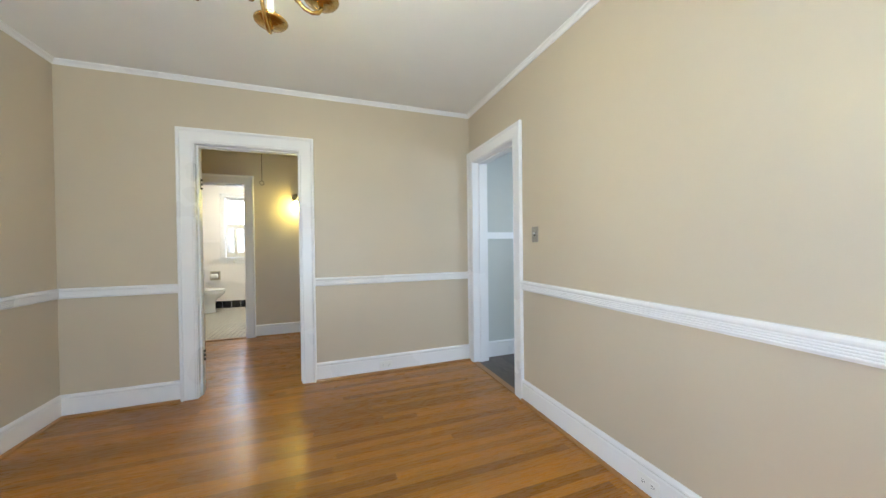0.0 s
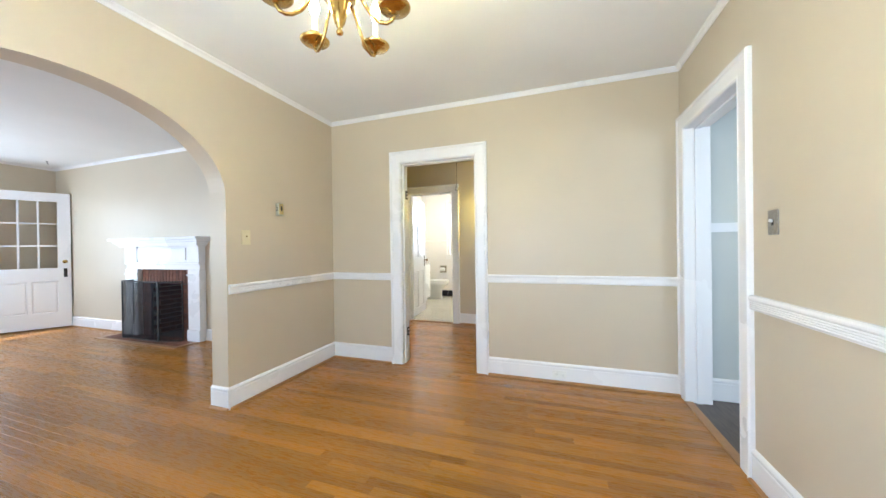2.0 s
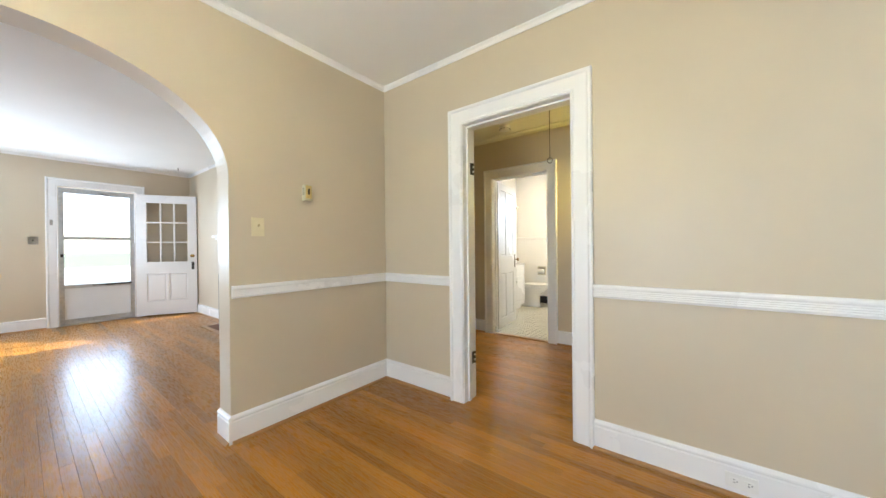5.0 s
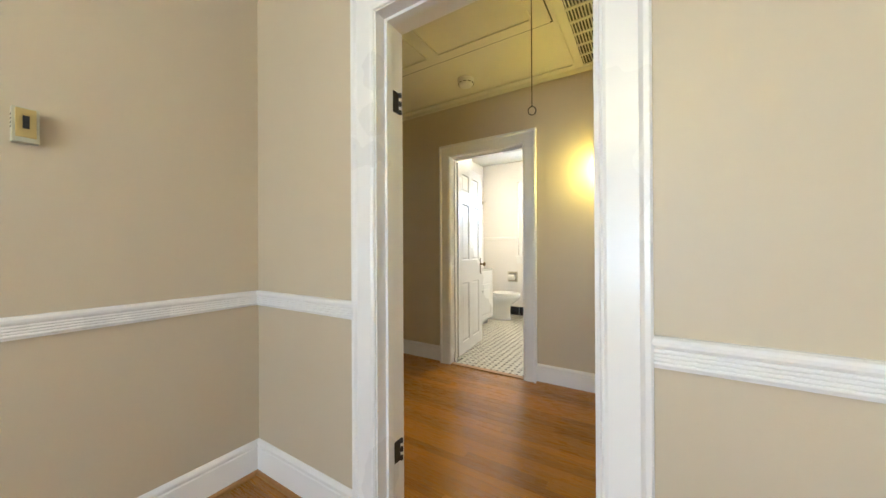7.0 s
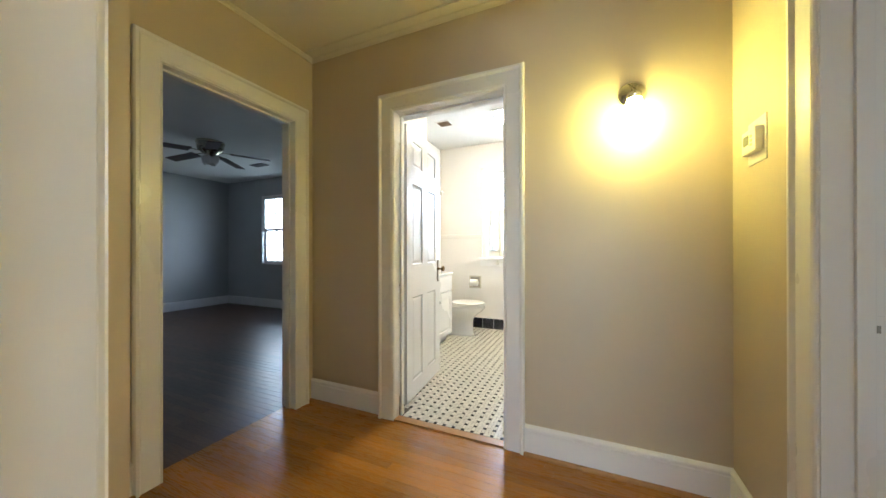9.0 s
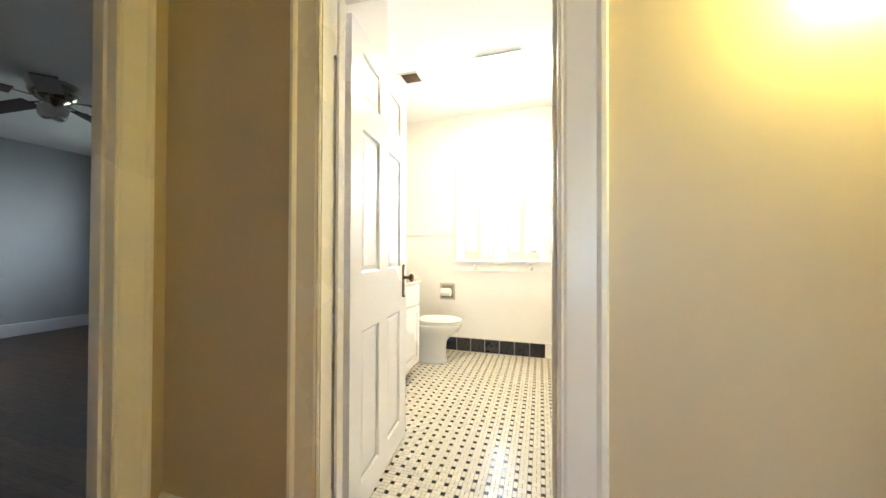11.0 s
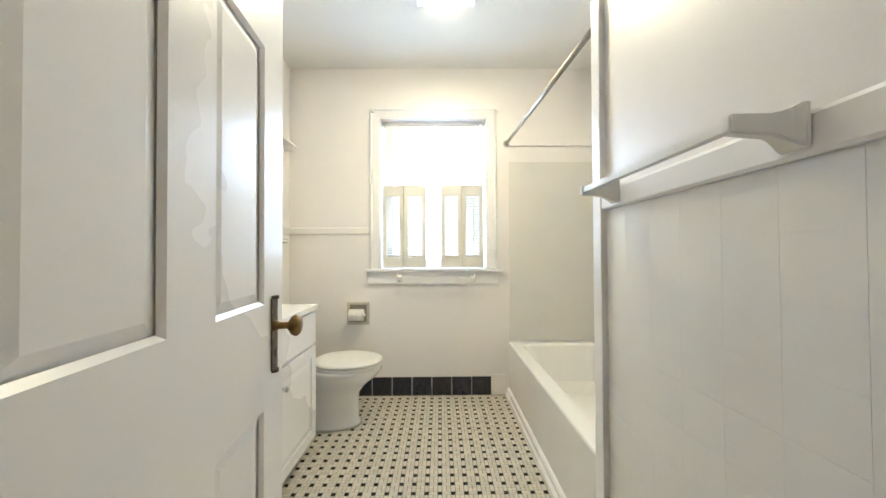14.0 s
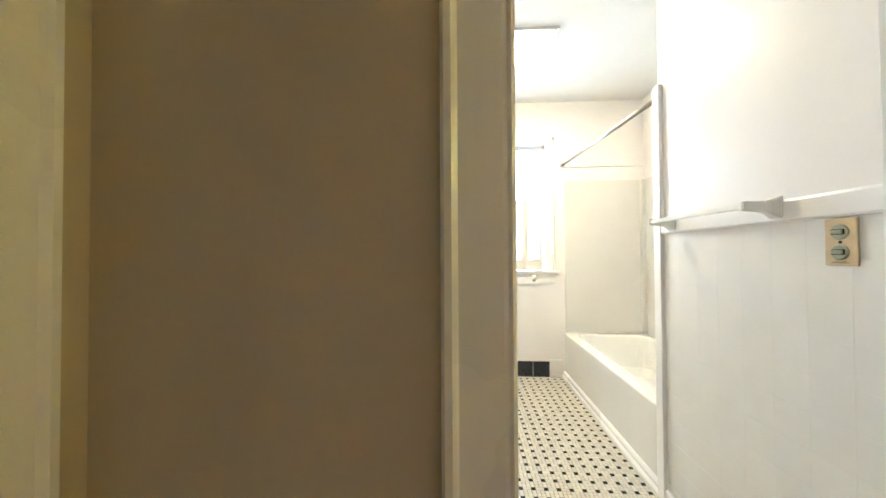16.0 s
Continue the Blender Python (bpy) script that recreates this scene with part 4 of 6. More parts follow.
thermo = thing("thermostat", "ivory box thermostat with side vents on the wall", "thermostat", on_wall(DW, 2.285, 1.572, "+x") @ Matrix.Scale(1.03, 4))
bm = bmesh.new()
box(bm, -0.028, 0.028, -0.036, 0, -0.055, 0.055, 0.004)
part("case", bm, mat("aged_ivory_plastic", (0.50, 0.49, 0.36), 0.4, grain=20, wear=0.1, bump=0.01), thermo)
boxpart("front_plate", (-0.021, 0.021, -0.040, -0.035, -0.040, 0.050), mat("gold_plastic", (0.55, 0.42, 0.17), 0.3, 0.4), thermo, 0.002, "gold-tinted front plate")
boxpart("scale_window", (-0.007, 0.007, -0.0415, -0.039, -0.012, 0.028), IRON, thermo, 0.0005)
for sx in (-0.0285, 0.0275):
    for k in range(4):
        boxpart("vent_slot", (sx, sx + 0.001, -0.030, -0.008, -0.012 + k * 0.013, -0.007 + k * 0.013), DARKSLOT, thermo, 0)

# ---- living room ----


def fireplace():
    f = thing("fireplace", "white painted wooden mantelpiece round a brown brick fireplace", "fireplace")
    y0 = LN
    boxpart("mantel_shelf", (-5.36, -3.54, 2.86, y0, 1.365, 1.40), TRIM, f, 0.006)
    for k, (d, z) in enumerate(((0.15, 1.335), (0.115, 1.305), (0.085, 1.28))):
        boxpart("bed_mould", (-5.20 - d + 0.05, -3.66 + d - 0.05, y0 - 0.09 - d * 0.6, y0, z, z + 0.03), TRIM, f, 0.005)
    boxpart("frieze", (-5.19, -3.67, y0 - 0.07, y0, 0.96, 1.28), TRIM, f, 0.003)
    boxpart("frieze_panel", (-4.93, -3.93, y0 - 0.082, y0 - 0.07, 1.09, 1.25), TRIM, f, 0.004)
    boxpart("frieze_mould", (-5.20, -3.66, y0 - 0.095, y0 - 0.07, 1.03, 1.06), TRIM, f, 0.006)
    for a, b in ((-5.20, -4.93), (-3.88, -3.66)):
        boxpart("pilaster", (a, b, y0 - 0.085, y0, 0.16, 0.96), TRIM, f, 0.004)
        boxpart("plinth_block", (a - 0.008, b + 0.008, y0 - 0.10, y0, 0.012, 0.16), TRIM, f, 0.004)
        boxpart("capital", (a - 0.006, b + 0.006, y0 - 0.10, y0, 0.88, 0.90), TRIM, f, 0.003)
        boxpart("upper_block", (a, b, y0 - 0.09, y0, 1.06, 1.28), TRIM, f, 0.003)
    # bricks laid round the opening
    bm = bmesh.new()
    for q in ((-4.93, -4.74, 0.012, 0.96), (-4.06, -3.88, 0.012, 0.96), (-4.74, -4.06, 0.76, 0.96)):
        box(bm, q[0], q[1], y0 - 0.022, y0 - 0.002, q[2], q[3])
    part("mortar_bed", bm, MORTAR, f)
    x = -4.92
    while x < -3.90:
        boxpart("brick", (x, x + 0.055, y0 - 0.028, y0 - 0.012, 0.765, 0.955), BRICKO, f, 0.003)
        x += 0.0655
    for xa, xb in ((-4.925, -4.745), (-4.055, -3.885)):
        z = 0.02
        while z < 0.74:
            boxpart("brick", (xa, xb, y0 - 0.028, y0 - 0.012, z, z + 0.056), BRICKO, f, 0.003)
            z += 0.0675
    # firebox lining
    bm = bmesh.new()
    for x0, x1, ya, yb in ((-4.80, -4.74, y0, 3.52), (-4.06, -4.00, y0, 3.52)):
        box(bm, x0, x1, ya, yb, 0.0, 0.9)
    box(bm, -4.74, -4.06, 3.46, 3.52, 0.0, 0.9)
    box(bm, -4.74, -4.06, y0, 3.46, 0.76, 0.80)
    part("firebox", bm, MORTAR, f)
    z, k = 0.02, 0
    while z < 0.74:
        x = -4.735 - (0.1 if k % 2 else 0)
        while x < -4.06:
            a, b = max(x, -4.735), min(x + 0.195, -4.065)
            if b - a > 0.03:
                boxpart("brick", (a, b, 3.452, 3.47, z, z + 0.056), BRICKO, f, 0.002)
            x += 0.207
        for xa in (-4.745, -4.068):
            y = y0 + (0.0 if k % 2 else 0.09)
            while y < 3.44:
                boxpart("brick", (xa, xa + 0.013, y, min(y + 0.195, 3.45), z, z + 0.056), BRICKO, f, 0.002)
                y += 0.207
        z += 0.0675
        k += 1
    return f


fireplace()
hearth = thing("hearth", "dark red brick hearth flush with the floor in a wooden border", "hearth", kind="structure")
bm = bmesh.new()
box(bm, -5.30, -3.76, 2.76, 3.5, -0.003, 0.008)
part("mortar_bed", bm, MORTAR, hearth)
for j in range(3):
    x = -5.29 - (0.1 if j % 2 else 0)
    while x < -3.78:
        a, b = max(x, -5.29), min(x + 0.195, -3.77)
        if b - a > 0.03:
            boxpart("brick", (a, b, 2.77 + j * 0.1, 2.862 + j * 0.1, 0.0, 0.011), BRICKO, hearth, 0.002)
        x += 0.205
boxpart("border", (-5.36, -3.70, 2.70, 2.76, 0.001, 0.011), SHOE, hearth, 0.002)
boxpart("border", (-5.36, -5.30, 2.76, LN - 0.1, 0.001, 0.011), SHOE, hearth, 0.002)
boxpart("border", (-3.76, -3.70, 2.76, LN - 0.02, 0.001, 0.011), SHOE, hearth, 0.002)

MESHM = mat("black_wire_mesh", (0.02, 0.022, 0.028), 0.5, 0.5, bump=0)


def fire_screen():
    s = thing("fire_screen", "black folding wire mesh fire screen on the hearth", "fire screen")
    corners = [(-5.02, 2.99), (-4.98, 2.83), (-4.22, 2.83), (-3.93, 2.955)]
    for (xa, ya), (xb, yb) in zip(corners, corners[1:]):
        d = Vector((xb - xa, yb - ya, 0))
        ln = d.length
        m = pose(xa, ya, 0.012, 0, 0, math.degrees(math.atan2(d.y, d.x)))
        p = new("screen_panel")
        p.parent, p.matrix_local = s, m
        bm = bmesh.new()
        for q in ((0, 0.014, 0, 0.80), (ln - 0.014, ln, 0, 0.80), (0.014, ln - 0.014, 0, 0.016), (0.014, ln - 0.014, 0.784, 0.80)):
            box(bm, q[0], q[1], -0.006, 0.006, q[2], q[3])
        part("screen_frame", bm, IRON, p)
        bm = bmesh.new()
        n, step = int(ln / 0.0075), 0.0075
        for i in range(1, n):
            box(bm, i * step - 0.0005, i * step + 0.0005, -0.001, 0.0008, 0.012, 0.79)
        for j in range(1, int(0.8 / step)):
            box(bm, 0.01, ln - 0.01, -0.0008, 0.001, j * step - 0.0005, j * step + 0.0005)
        part("wire_mesh", bm, MESHM, p)


fire_screen()


def extinguisher():
    e = thing("fire_extinguisher", "small red fire extinguisher with a white label standing in the firebox", "fire extinguisher", pose(-4.22, 3.22, 0.0))
    red = mat("red_enamel", (0.35, 0.02, 0.02), 0.3, grain=20, bump=0.01)
    bm = bmesh.new()
    lathe(bm, [(0.045, 0.0), (0.052, 0.01), (0.052, 0.24), (0.046, 0.28), (0.025, 0.31), (0.018, 0.32)], 24)
    part("cylinder", bm, red, e, smooth=True)
    bm = bmesh.new()
    lathe(bm, [(0.0525, 0.09), (0.0530, 0.10), (0.0530, 0.20), (0.0525, 0.21)], 24, cap=False)
    part("label_band", bm, WPLAST, e, "white paper label")
    bm = bmesh.new()
    lathe(bm, [(0.018, 0.32), (0.02, 0.33), (0.02, 0.36), (0.012, 0.365)], 16)
    box(bm, -0.09, 0.015, -0.009, 0.009, 0.365, 0.378, 0.002)
    part("valve", bm, WPLAST, e, "pale valve and lever")


extinguisher()


def curtain(name, x, y0, y1, z0, z1, folds, depth, material, label, taper=0.0, seed=1):
    """A hanging cloth with folds, 2 mm thick."""
    r = random.Random(seed)
    nu, nv = folds * 10, 14
    ph = [r.uniform(-0.5, 0.5) for _ in range(folds + 2)]
    bm = bmesh.new()
    sheets = []
    for off in (0.0, 0.002):
        grid = []
        for j in range(nv + 1):
            v = j / nv
            row = []
            for i in range(nu + 1):
                u = i / nu
                k = u * folds
                sway = depth * (0.5 + 0.5 * v) * math.sin(2 * math.pi * k + ph[int(k)] * v)
                gather = 1 - taper * (1 - abs(2 * v - 1))
                y = (y0 + y1) / 2 + (u - 0.5) * (y1 - y0) * gather + 0.006 * math.sin(9 * v + 5 * u)
                row.append(bm.verts.new((x + sway + off, y, z1 + (z0 - z1) * v + 0.006 * math.sin(7 * u))))
            grid.append(row)
        sheets.append(grid)
        for a, b in zip(grid, grid[1:]):
            for i in range(nu):
                bm.faces.new((a[i], a[i + 1], b[i + 1], b[i]))
    return tagged(part(name, bm, material, None, smooth=True), label, "curtain")


CLOTH = mat("tan_curtain_cloth", (0.56, 0.50, 0.40), 0.85, grain=200, fine=600, bump=0.2, wear=0.15, stretch=(1, 1, 0.2))
SHEER = mat("grey_patterned_sheer", (0.44, 0.40, 0.33), 0.8, col2=(0.30, 0.27, 0.23), grain=26, fine=400, bump=0.2)
SHEERT = mat("white_sheer", (0.72, 0.70, 0.62), 0.85, grain=60, fine=500, bump=0.2, wear=0.1)
curtain("curtain", LW + 0.105, 0.31, 0.50, 0.02, 2.16, 3, 0.012, CLOTH, "tan curtain hanging to the floor beside the window", 0.1, 2)
curtain("curtain", LW + 0.10, 0.46, 0.69, 0.05, 2.15, 3, 0.014, SHEER, "grey patterned sheer curtain draped beside the window", 0.25, 5)
curtain("curtain", LW + 0.085, -0.85, 0.36, 2.00, 2.17, 9, 0.018, SHEERT, "short gathered white sheer valance across the window", 0.0, 8)
bm = bmesh.new()
tube(bm, [(LW + 0.095, -0.95, 2.165), (LW + 0.095, 0.66, 2.165)], 0.008)
for y in (-0.9, 0.6):
    box(bm, LW + 0.02, LW + 0.095, y - 0.006, y + 0.006, 2.155, 2.17)
rod = tagged(part("curtain_rod", bm, WPLAST, None), "thin white metal curtain rod above the window", "curtain rod")
bm = bmesh.new()
lathe(bm, [(0.012, -0.006), (0.012, 0)], 12, (-6.6, 2.75, CEIL))
tube(bm, [(-6.6, 2.75, CEIL - 0.006), (-6.6, 2.75, CEIL - 0.03), (-6.585, 2.75, CEIL - 0.045), (-6.57, 2.75, CEIL - 0.035)], 0.004, 8)
tagged(part("ceiling_hook", bm, IRON, None), "small dark metal plant hook in the ceiling", "hook")

# ---- hall ----
hatch = thing("attic_hatch", "cream painted attic hatch panel in the hall ceiling", "attic hatch", kind="structure")
boxpart("hatch_panel", (-2.10, -0.37, 3.30, 4.235, CEIL - 0.010, CEIL - 0.002), HALLC, hatch, 0.002)
for q in ((-2.04, -1.26, 4.135, 4.15), (-2.04, -2.025, 3.36, 4.135), (-2.04, -1.26, 3.36, 3.375), (-1.275, -1.26, 3.375, 4.135),
          (-1.17, -0.46, 4.135, 4.15), (-1.17, -1.155, 3.36, 4.135), (-1.17, -0.46, 3.36, 3.375), (-0.475, -0.46, 3.375, 4.135)):
    boxpart("bead", (*q, CEIL - 0.018, CEIL - 0.010), HALLC, hatch, 0.002)
bm = bmesh.new()
for q in ((-2.12, -0.352, 4.24, 4.247), (-0.360, -0.352, 3.28, 4.24)):
    box(bm, *q, CEIL - 0.004, CEIL - 0.0005)
part("hatch_gap", bm, DARKSLOT, hatch)
for q in ((-2.24, -0.33, 4.83, 4.85), (-0.345, -0.325, 3.24, 4.83)):
    boxpart("trim", (*q, CEIL - 0.012, CEIL - 0.001), HALLC, None, 0.002)["label"] = "cream ceiling batten in the hall"


def return_grille():
    g = thing("return_air_grille", "cream painted louvred return air grille in the hall ceiling", "air grille")
    x0, x1, y0, y1, zt = -0.265, 0.20, 3.50, 4.86, CEIL
    for q in ((x0 - 0.03, x0, y0 - 0.03, y1 + 0.03), (x1, x1 + 0.03, y0 - 0.03, y1 + 0.03), (x0, x1, y0 - 0.03, y0), (x0, x1, y1, y1 + 0.03)):
        boxpart("frame", (*q, zt - 0.012, zt - 0.001), HALLC, g, 0.002)
    boxpart("backing", (x0, x1, y0, y1, zt - 0.003, zt - 0.001), DARKSLOT, g, 0)
    rows = 10
    for j in range(1, rows):
        y = y0 + (y1 - y0) * j / rows
        boxpart("divider", (x0, x1, y - 0.010, y + 0.010, zt - 0.011, zt - 0.003), HALLC, g, 0.001)
    bm = bmesh.new()
    lo, hi = -0.056, 0.056
    for dx in (0,):
        vs = [bm.verts.new(p) for p in ((0.0, lo, -0.003), (0.009, lo, -0.011), (0.009, hi, -0.011), (0.0, hi, -0.003), (0.0012, lo, -0.002), (0.0105, lo, -0.0105), (0.0105, hi, -0.0105), (0.0012, hi, -0.002))]
        for q in ((0, 1, 2, 3), (4, 5, 6, 7), (0, 1, 5, 4), (3, 2, 6, 7), (1, 2, 6, 5), (0, 3, 7, 4)):
            bm.faces.new([vs[i] for i in q])
    me = mesh("slat", bm, HALLC)
    n = 24
    for j in range(rows):
        for i in range(n):
            s = new("slat", me)
            s.parent, s.location = g, (x0 + 0.004 + (x1 - x0 - 0.008) * i / n, y0 + (y1 - y0) * (j + 0.5) / rows, zt)


return_grille()
smoke = thing("smoke_detector", "round cream smoke detector on the hall ceiling", "smoke detector", pose(-1.16, 4.58, CEIL) @ Matrix.Scale(1.4, 4))
bm = bmesh.new()
lathe(bm, [(0.050, 0.0), (0.050, -0.008), (0.047, -0.012), (0.046, -0.026), (0.040, -0.036), (0.024, -0.042), (0.001, -0.043)], 32)
part("housing", bm, WPLAST, smoke, smooth=True)
bm = bmesh.new()
for k in range(10):
    m = pose(0, 0, 0, 0, 0, 36 * k)
    vs = box(bm, 0.0385, 0.0475, -0.007, 0.007, -0.030, -0.026)
    bmesh.ops.transform(bm, matrix=m, verts=vs)
part("vent_slots", bm, DARKSLOT, smoke)
pull = thing("pull_chain", "dark pull chain with a ring hanging from the attic hatch", "pull chain", pose(-0.408, 3.965, 0))
bm = bmesh.new()
for k in range(46):
    lathe(bm, [(0.0012, -0.0062), (0.0034, -0.003), (0.0034, 0.003), (0.0012, 0.0062)], 6, (0, 0, 1.985 + 0.0137 * k))
part("chain", bm, IRON, pull)
bm = bmesh.new()
tube(bm, [(0.021 * math.sin(a), 0.006 * math.sin(a), 1.956 + 0.024 * math.cos(a)) for a in [2 * math.pi * k / 20 for k in range(21)]], 0.0028, 6)
part("ring", bm, IRON, pull)

sconce = thing("wall_sconce", "chrome wall sconce with a lit frosted glass shade", "wall lamp", pose(-0.132, HN, 1.935))
bm = bmesh.new()
lathe(bm, [(0.066, 0.0), (0.066, 0.006), (0.060, 0.014), (0.044, 0.022), (0.020, 0.030), (0.016, 0.036)], 32)
bmesh.ops.transform(bm, matrix=pose(0, 0, 0, 90), verts=bm.verts)
part("back_plate", bm, CHROME, sconce, smooth=True)
bm = bmesh.new()
tube(bm, [(0, -0.03, 0), (0, -0.07, 0.004), (0, -0.095, -0.012), (0, -0.10, -0.035)], 0.009)
lathe(bm, [(0.030, -0.065), (0.034, -0.050), (0.030, -0.035), (0.012, -0.030)], 24, (0, -0.10, 0))
part("arm", bm, CHROME, sconce, smooth=True)
bm = bmesh.new()
lathe(bm, [(0.028, -0.055), (0.034, -0.075), (0.050, -0.110), (0.060, -0.150), (0.058, -0.175), (0.045, -0.195), (0.020, -0.205), (0.001, -0.207)], 32, (0, -0.10, 0))
part("shade", bm, GLOW_SCONCE, sconce, "glowing frosted glass shade", smooth=True)

tstat = thing("thermostat", "white programmable thermostat on a wall plate in the hall", "thermostat", on_wall(HE, 4.70, 1.575, "-x"))
boxpart("wall_plate", (-0.075, 0.075, -0.004, 0, -0.085, 0.085), WPLAST, tstat, 0.001)
boxpart("body", (-0.058, 0.058, -0.030, -0.004, -0.045, 0.045), WPLAST, tstat, 0.004)
boxpart("display", (-0.04, 0.005, -0.0315, -0.0295, -0.012, 0.025), mat("grey_display", (0.25, 0.27, 0.22), 0.2), tstat, 0.0005)
for k in range(3):
    boxpart("button", (0.022, 0.032, -0.033, -0.029, -0.022 + 0.016 * k, -0.014 + 0.016 * k), PLASTIC, tstat, 0.001)
for k in range(5):
    boxpart("vent_slot", (-0.05 + 0.022 * k, -0.04 + 0.022 * k, -0.028, -0.008, 0.0446, 0.0456), DARKSLOT, tstat, 0)

# ---- east room ----
blind = thing("window_blind", "white slatted blind lowered over the window, slats open", "blind")
boxpart("head_rail", (EX0 + 0.04, EX1 - 0.04, EN + 0.015, EN + 0.055, EZ1 - 0.07, EZ1 - 0.035), WPLAST, blind, 0.003)
boxpart("bottom_rail", (EX0 + 0.04, EX1 - 0.04, EN + 0.022, EN + 0.048, EZ0 + 0.03, EZ0 + 0.045), WPLAST, blind, 0.003)
bm = bmesh.new()
box(bm, EX0 + 0.045, EX1 - 0.045, -0.0125, 0.0125, -0.0007, 0.0007)
bmesh.ops.transform(bm, matrix=pose(0, 0, 0, 14), verts=bm.verts)
slat_me = mesh("slat", bm, WPLAST)
for k in range(50):
    o = new("slat", slat_me)
    o.parent, o.location = blind, (0, EN + 0.035, EZ0 + 0.062 + 0.0244 * k)
for x in (EX0 + 0.2, EX1 - 0.2):
    bm = bmesh.new()
    tube(bm, [(x, EN + 0.021, EZ0 + 0.04), (x, EN + 0.021, EZ1 - 0.06)], 0.0012, 6)
    part("ladder_cord", bm, WPLAST, blind)
bm = bmesh.new()
tube(bm, [(EX0 + 0.10, EN + 0.008, EZ1 - 0.06), (EX0 + 0.10, EN + 0.006, EZ1 - 0.75)], 0.004, 8)
part("tilt_wand", bm, PLASTIC, blind, "dull plastic tilt wand")

# ---- bedroom ----


def ceiling_fan():
    f = thing("ceiling_fan", "brass flush ceiling fan with dark blades and frosted glass shades", "ceiling fan", pose(-4.95, 5.75, 2.6) @ Matrix.Scale(1.15, 4))
    brassn = mat("nickel_brass", (0.55, 0.50, 0.38), 0.2, 1.0, bump=0)
    bm = bmesh.new()
    lathe(bm, [(0.14, 0.0), (0.145, -0.02), (0.13, -0.04), (0.135, -0.07), (0.12, -0.10), (0.09, -0.125), (0.06, -0.14), (0.055, -0.17), (0.03, -0.19)], 32)
    part("motor_housing", bm, brassn, f, smooth=True)
    dark = mat("dark_walnut_blade", (0.05, 0.022, 0.018), 0.4, grain=20, bump=0.02)
    for k in range(5):
        a = 333 + 72 * k
        bm = bmesh.new()
        box(bm, 0.20, 0.62, -0.062, 0.062, -0.004, 0.004, 0.003)
        bmesh.ops.transform(bm, matrix=pose(0, 0, -0.115, 0, 0, a) @ pose(0, 0, 0, 7, 4), verts=bm.verts)
        b = part("blade", bm, dark, f)
        bm = bmesh.new()
        box(bm, 0.09, 0.24, -0.012, 0.012, -0.009, -0.004, 0.001)
        bmesh.ops.transform(bm, matrix=pose(0, 0, -0.115, 0, 0, a), verts=bm.verts)
        part("blade_iron", bm, brassn, b)
    for k in range(4):
        a = radians(30 + 90 * k)
        bm = bmesh.new()
        lathe(bm, [(0.022, 0.0), (0.035, -0.02), (0.05, -0.055), (0.052, -0.08), (0.048, -0.085)], 20, cap=False)
        bmesh.ops.transform(bm, matrix=Matrix.Translation((0.08 * math.cos(a), 0.08 * math.sin(a), -0.17)) @ Matrix.Rotation(radians(40), 4, Vector((-math.sin(a), math.cos(a), 0))), verts=bm.verts)
        part("lamp_shade", bm, PORC, f, "frosted glass lamp shade", smooth=True)


ceiling_fan()
shelf = thing("built_in_bookcase", "dark red-brown wooden bookcase built into the bedroom wall, empty", "bookcase")
REDW = mat("dark_red_wood", (0.13, 0.035, 0.018), 0.35, grain=12, stretch=(6, 6, 1), bump=0.03, wear=0.4)
for q in ((5.48, 5.55, 0.36, 2.18), (6.08, 6.15, 0.36, 2.18)):
    boxpart("side", (-7.52, -7.47, *q), REDW, shelf)
for q in ((5.55, 6.08, 2.11, 2.18), (5.55, 6.08, 0.36, 0.43)):
    boxpart("rail", (-7.52, -7.47, *q), REDW, shelf)
boxpart("back", (-7.72, -7.70, 5.5, 6.12, 0.4, 2.15), REDW, shelf)
for z in (0.85, 1.35, 1.75):
    boxpart("shelf", (-7.70, -7.51, 5.55, 6.08, z, z + 0.02), REDW, shelf)
for q in ((-5.60, -5.30, 6.75, 6.90, 2.592, 2.6),):
    boxpart("ceiling_vent", q, IRON, None, 0.002)
tagged(scene.objects["ceiling_vent"], "small dark ceiling register in the bedroom", "vent")

# ---- bathroom ----
casing("y", BN, -1, BX0 + 0.005, BX1 - 0.005, BZ1, w=0.76, foot=BZ0)
boxpart("trim", (BX0 - 0.115, BX1 + 0.125, BN - 0.05, BN, BZ0 - 0.022, BZ0), TRIM, None, 0.005)["label"] = "white painted window stool in the bathroom"
boxpart("trim", (BX0 - 0.105, BX1 + 0.09, BN - 0.018, BN, BZ0 - 0.125, BZ0 - 0.024), TRIM, None, 0.004)["label"] = "white painted window apron in the bathroom"
for p0, p1, out, z in (((BW, BN), (BX0 - 0.09, BN), (0, -1), 1.325), ((BW, 5.745), (BW, BN), (1, 0), 1.325)):
    run_trim("trim", [(0, 0), (0.010, 0), (0.012, 0.008), (0.012, 0.05), (0.006, 0.058), (0, 0.058)], (*p0, z), (*p1, z), (*out, 0), BATHW, "white painted wall cap moulding", "wall rail")


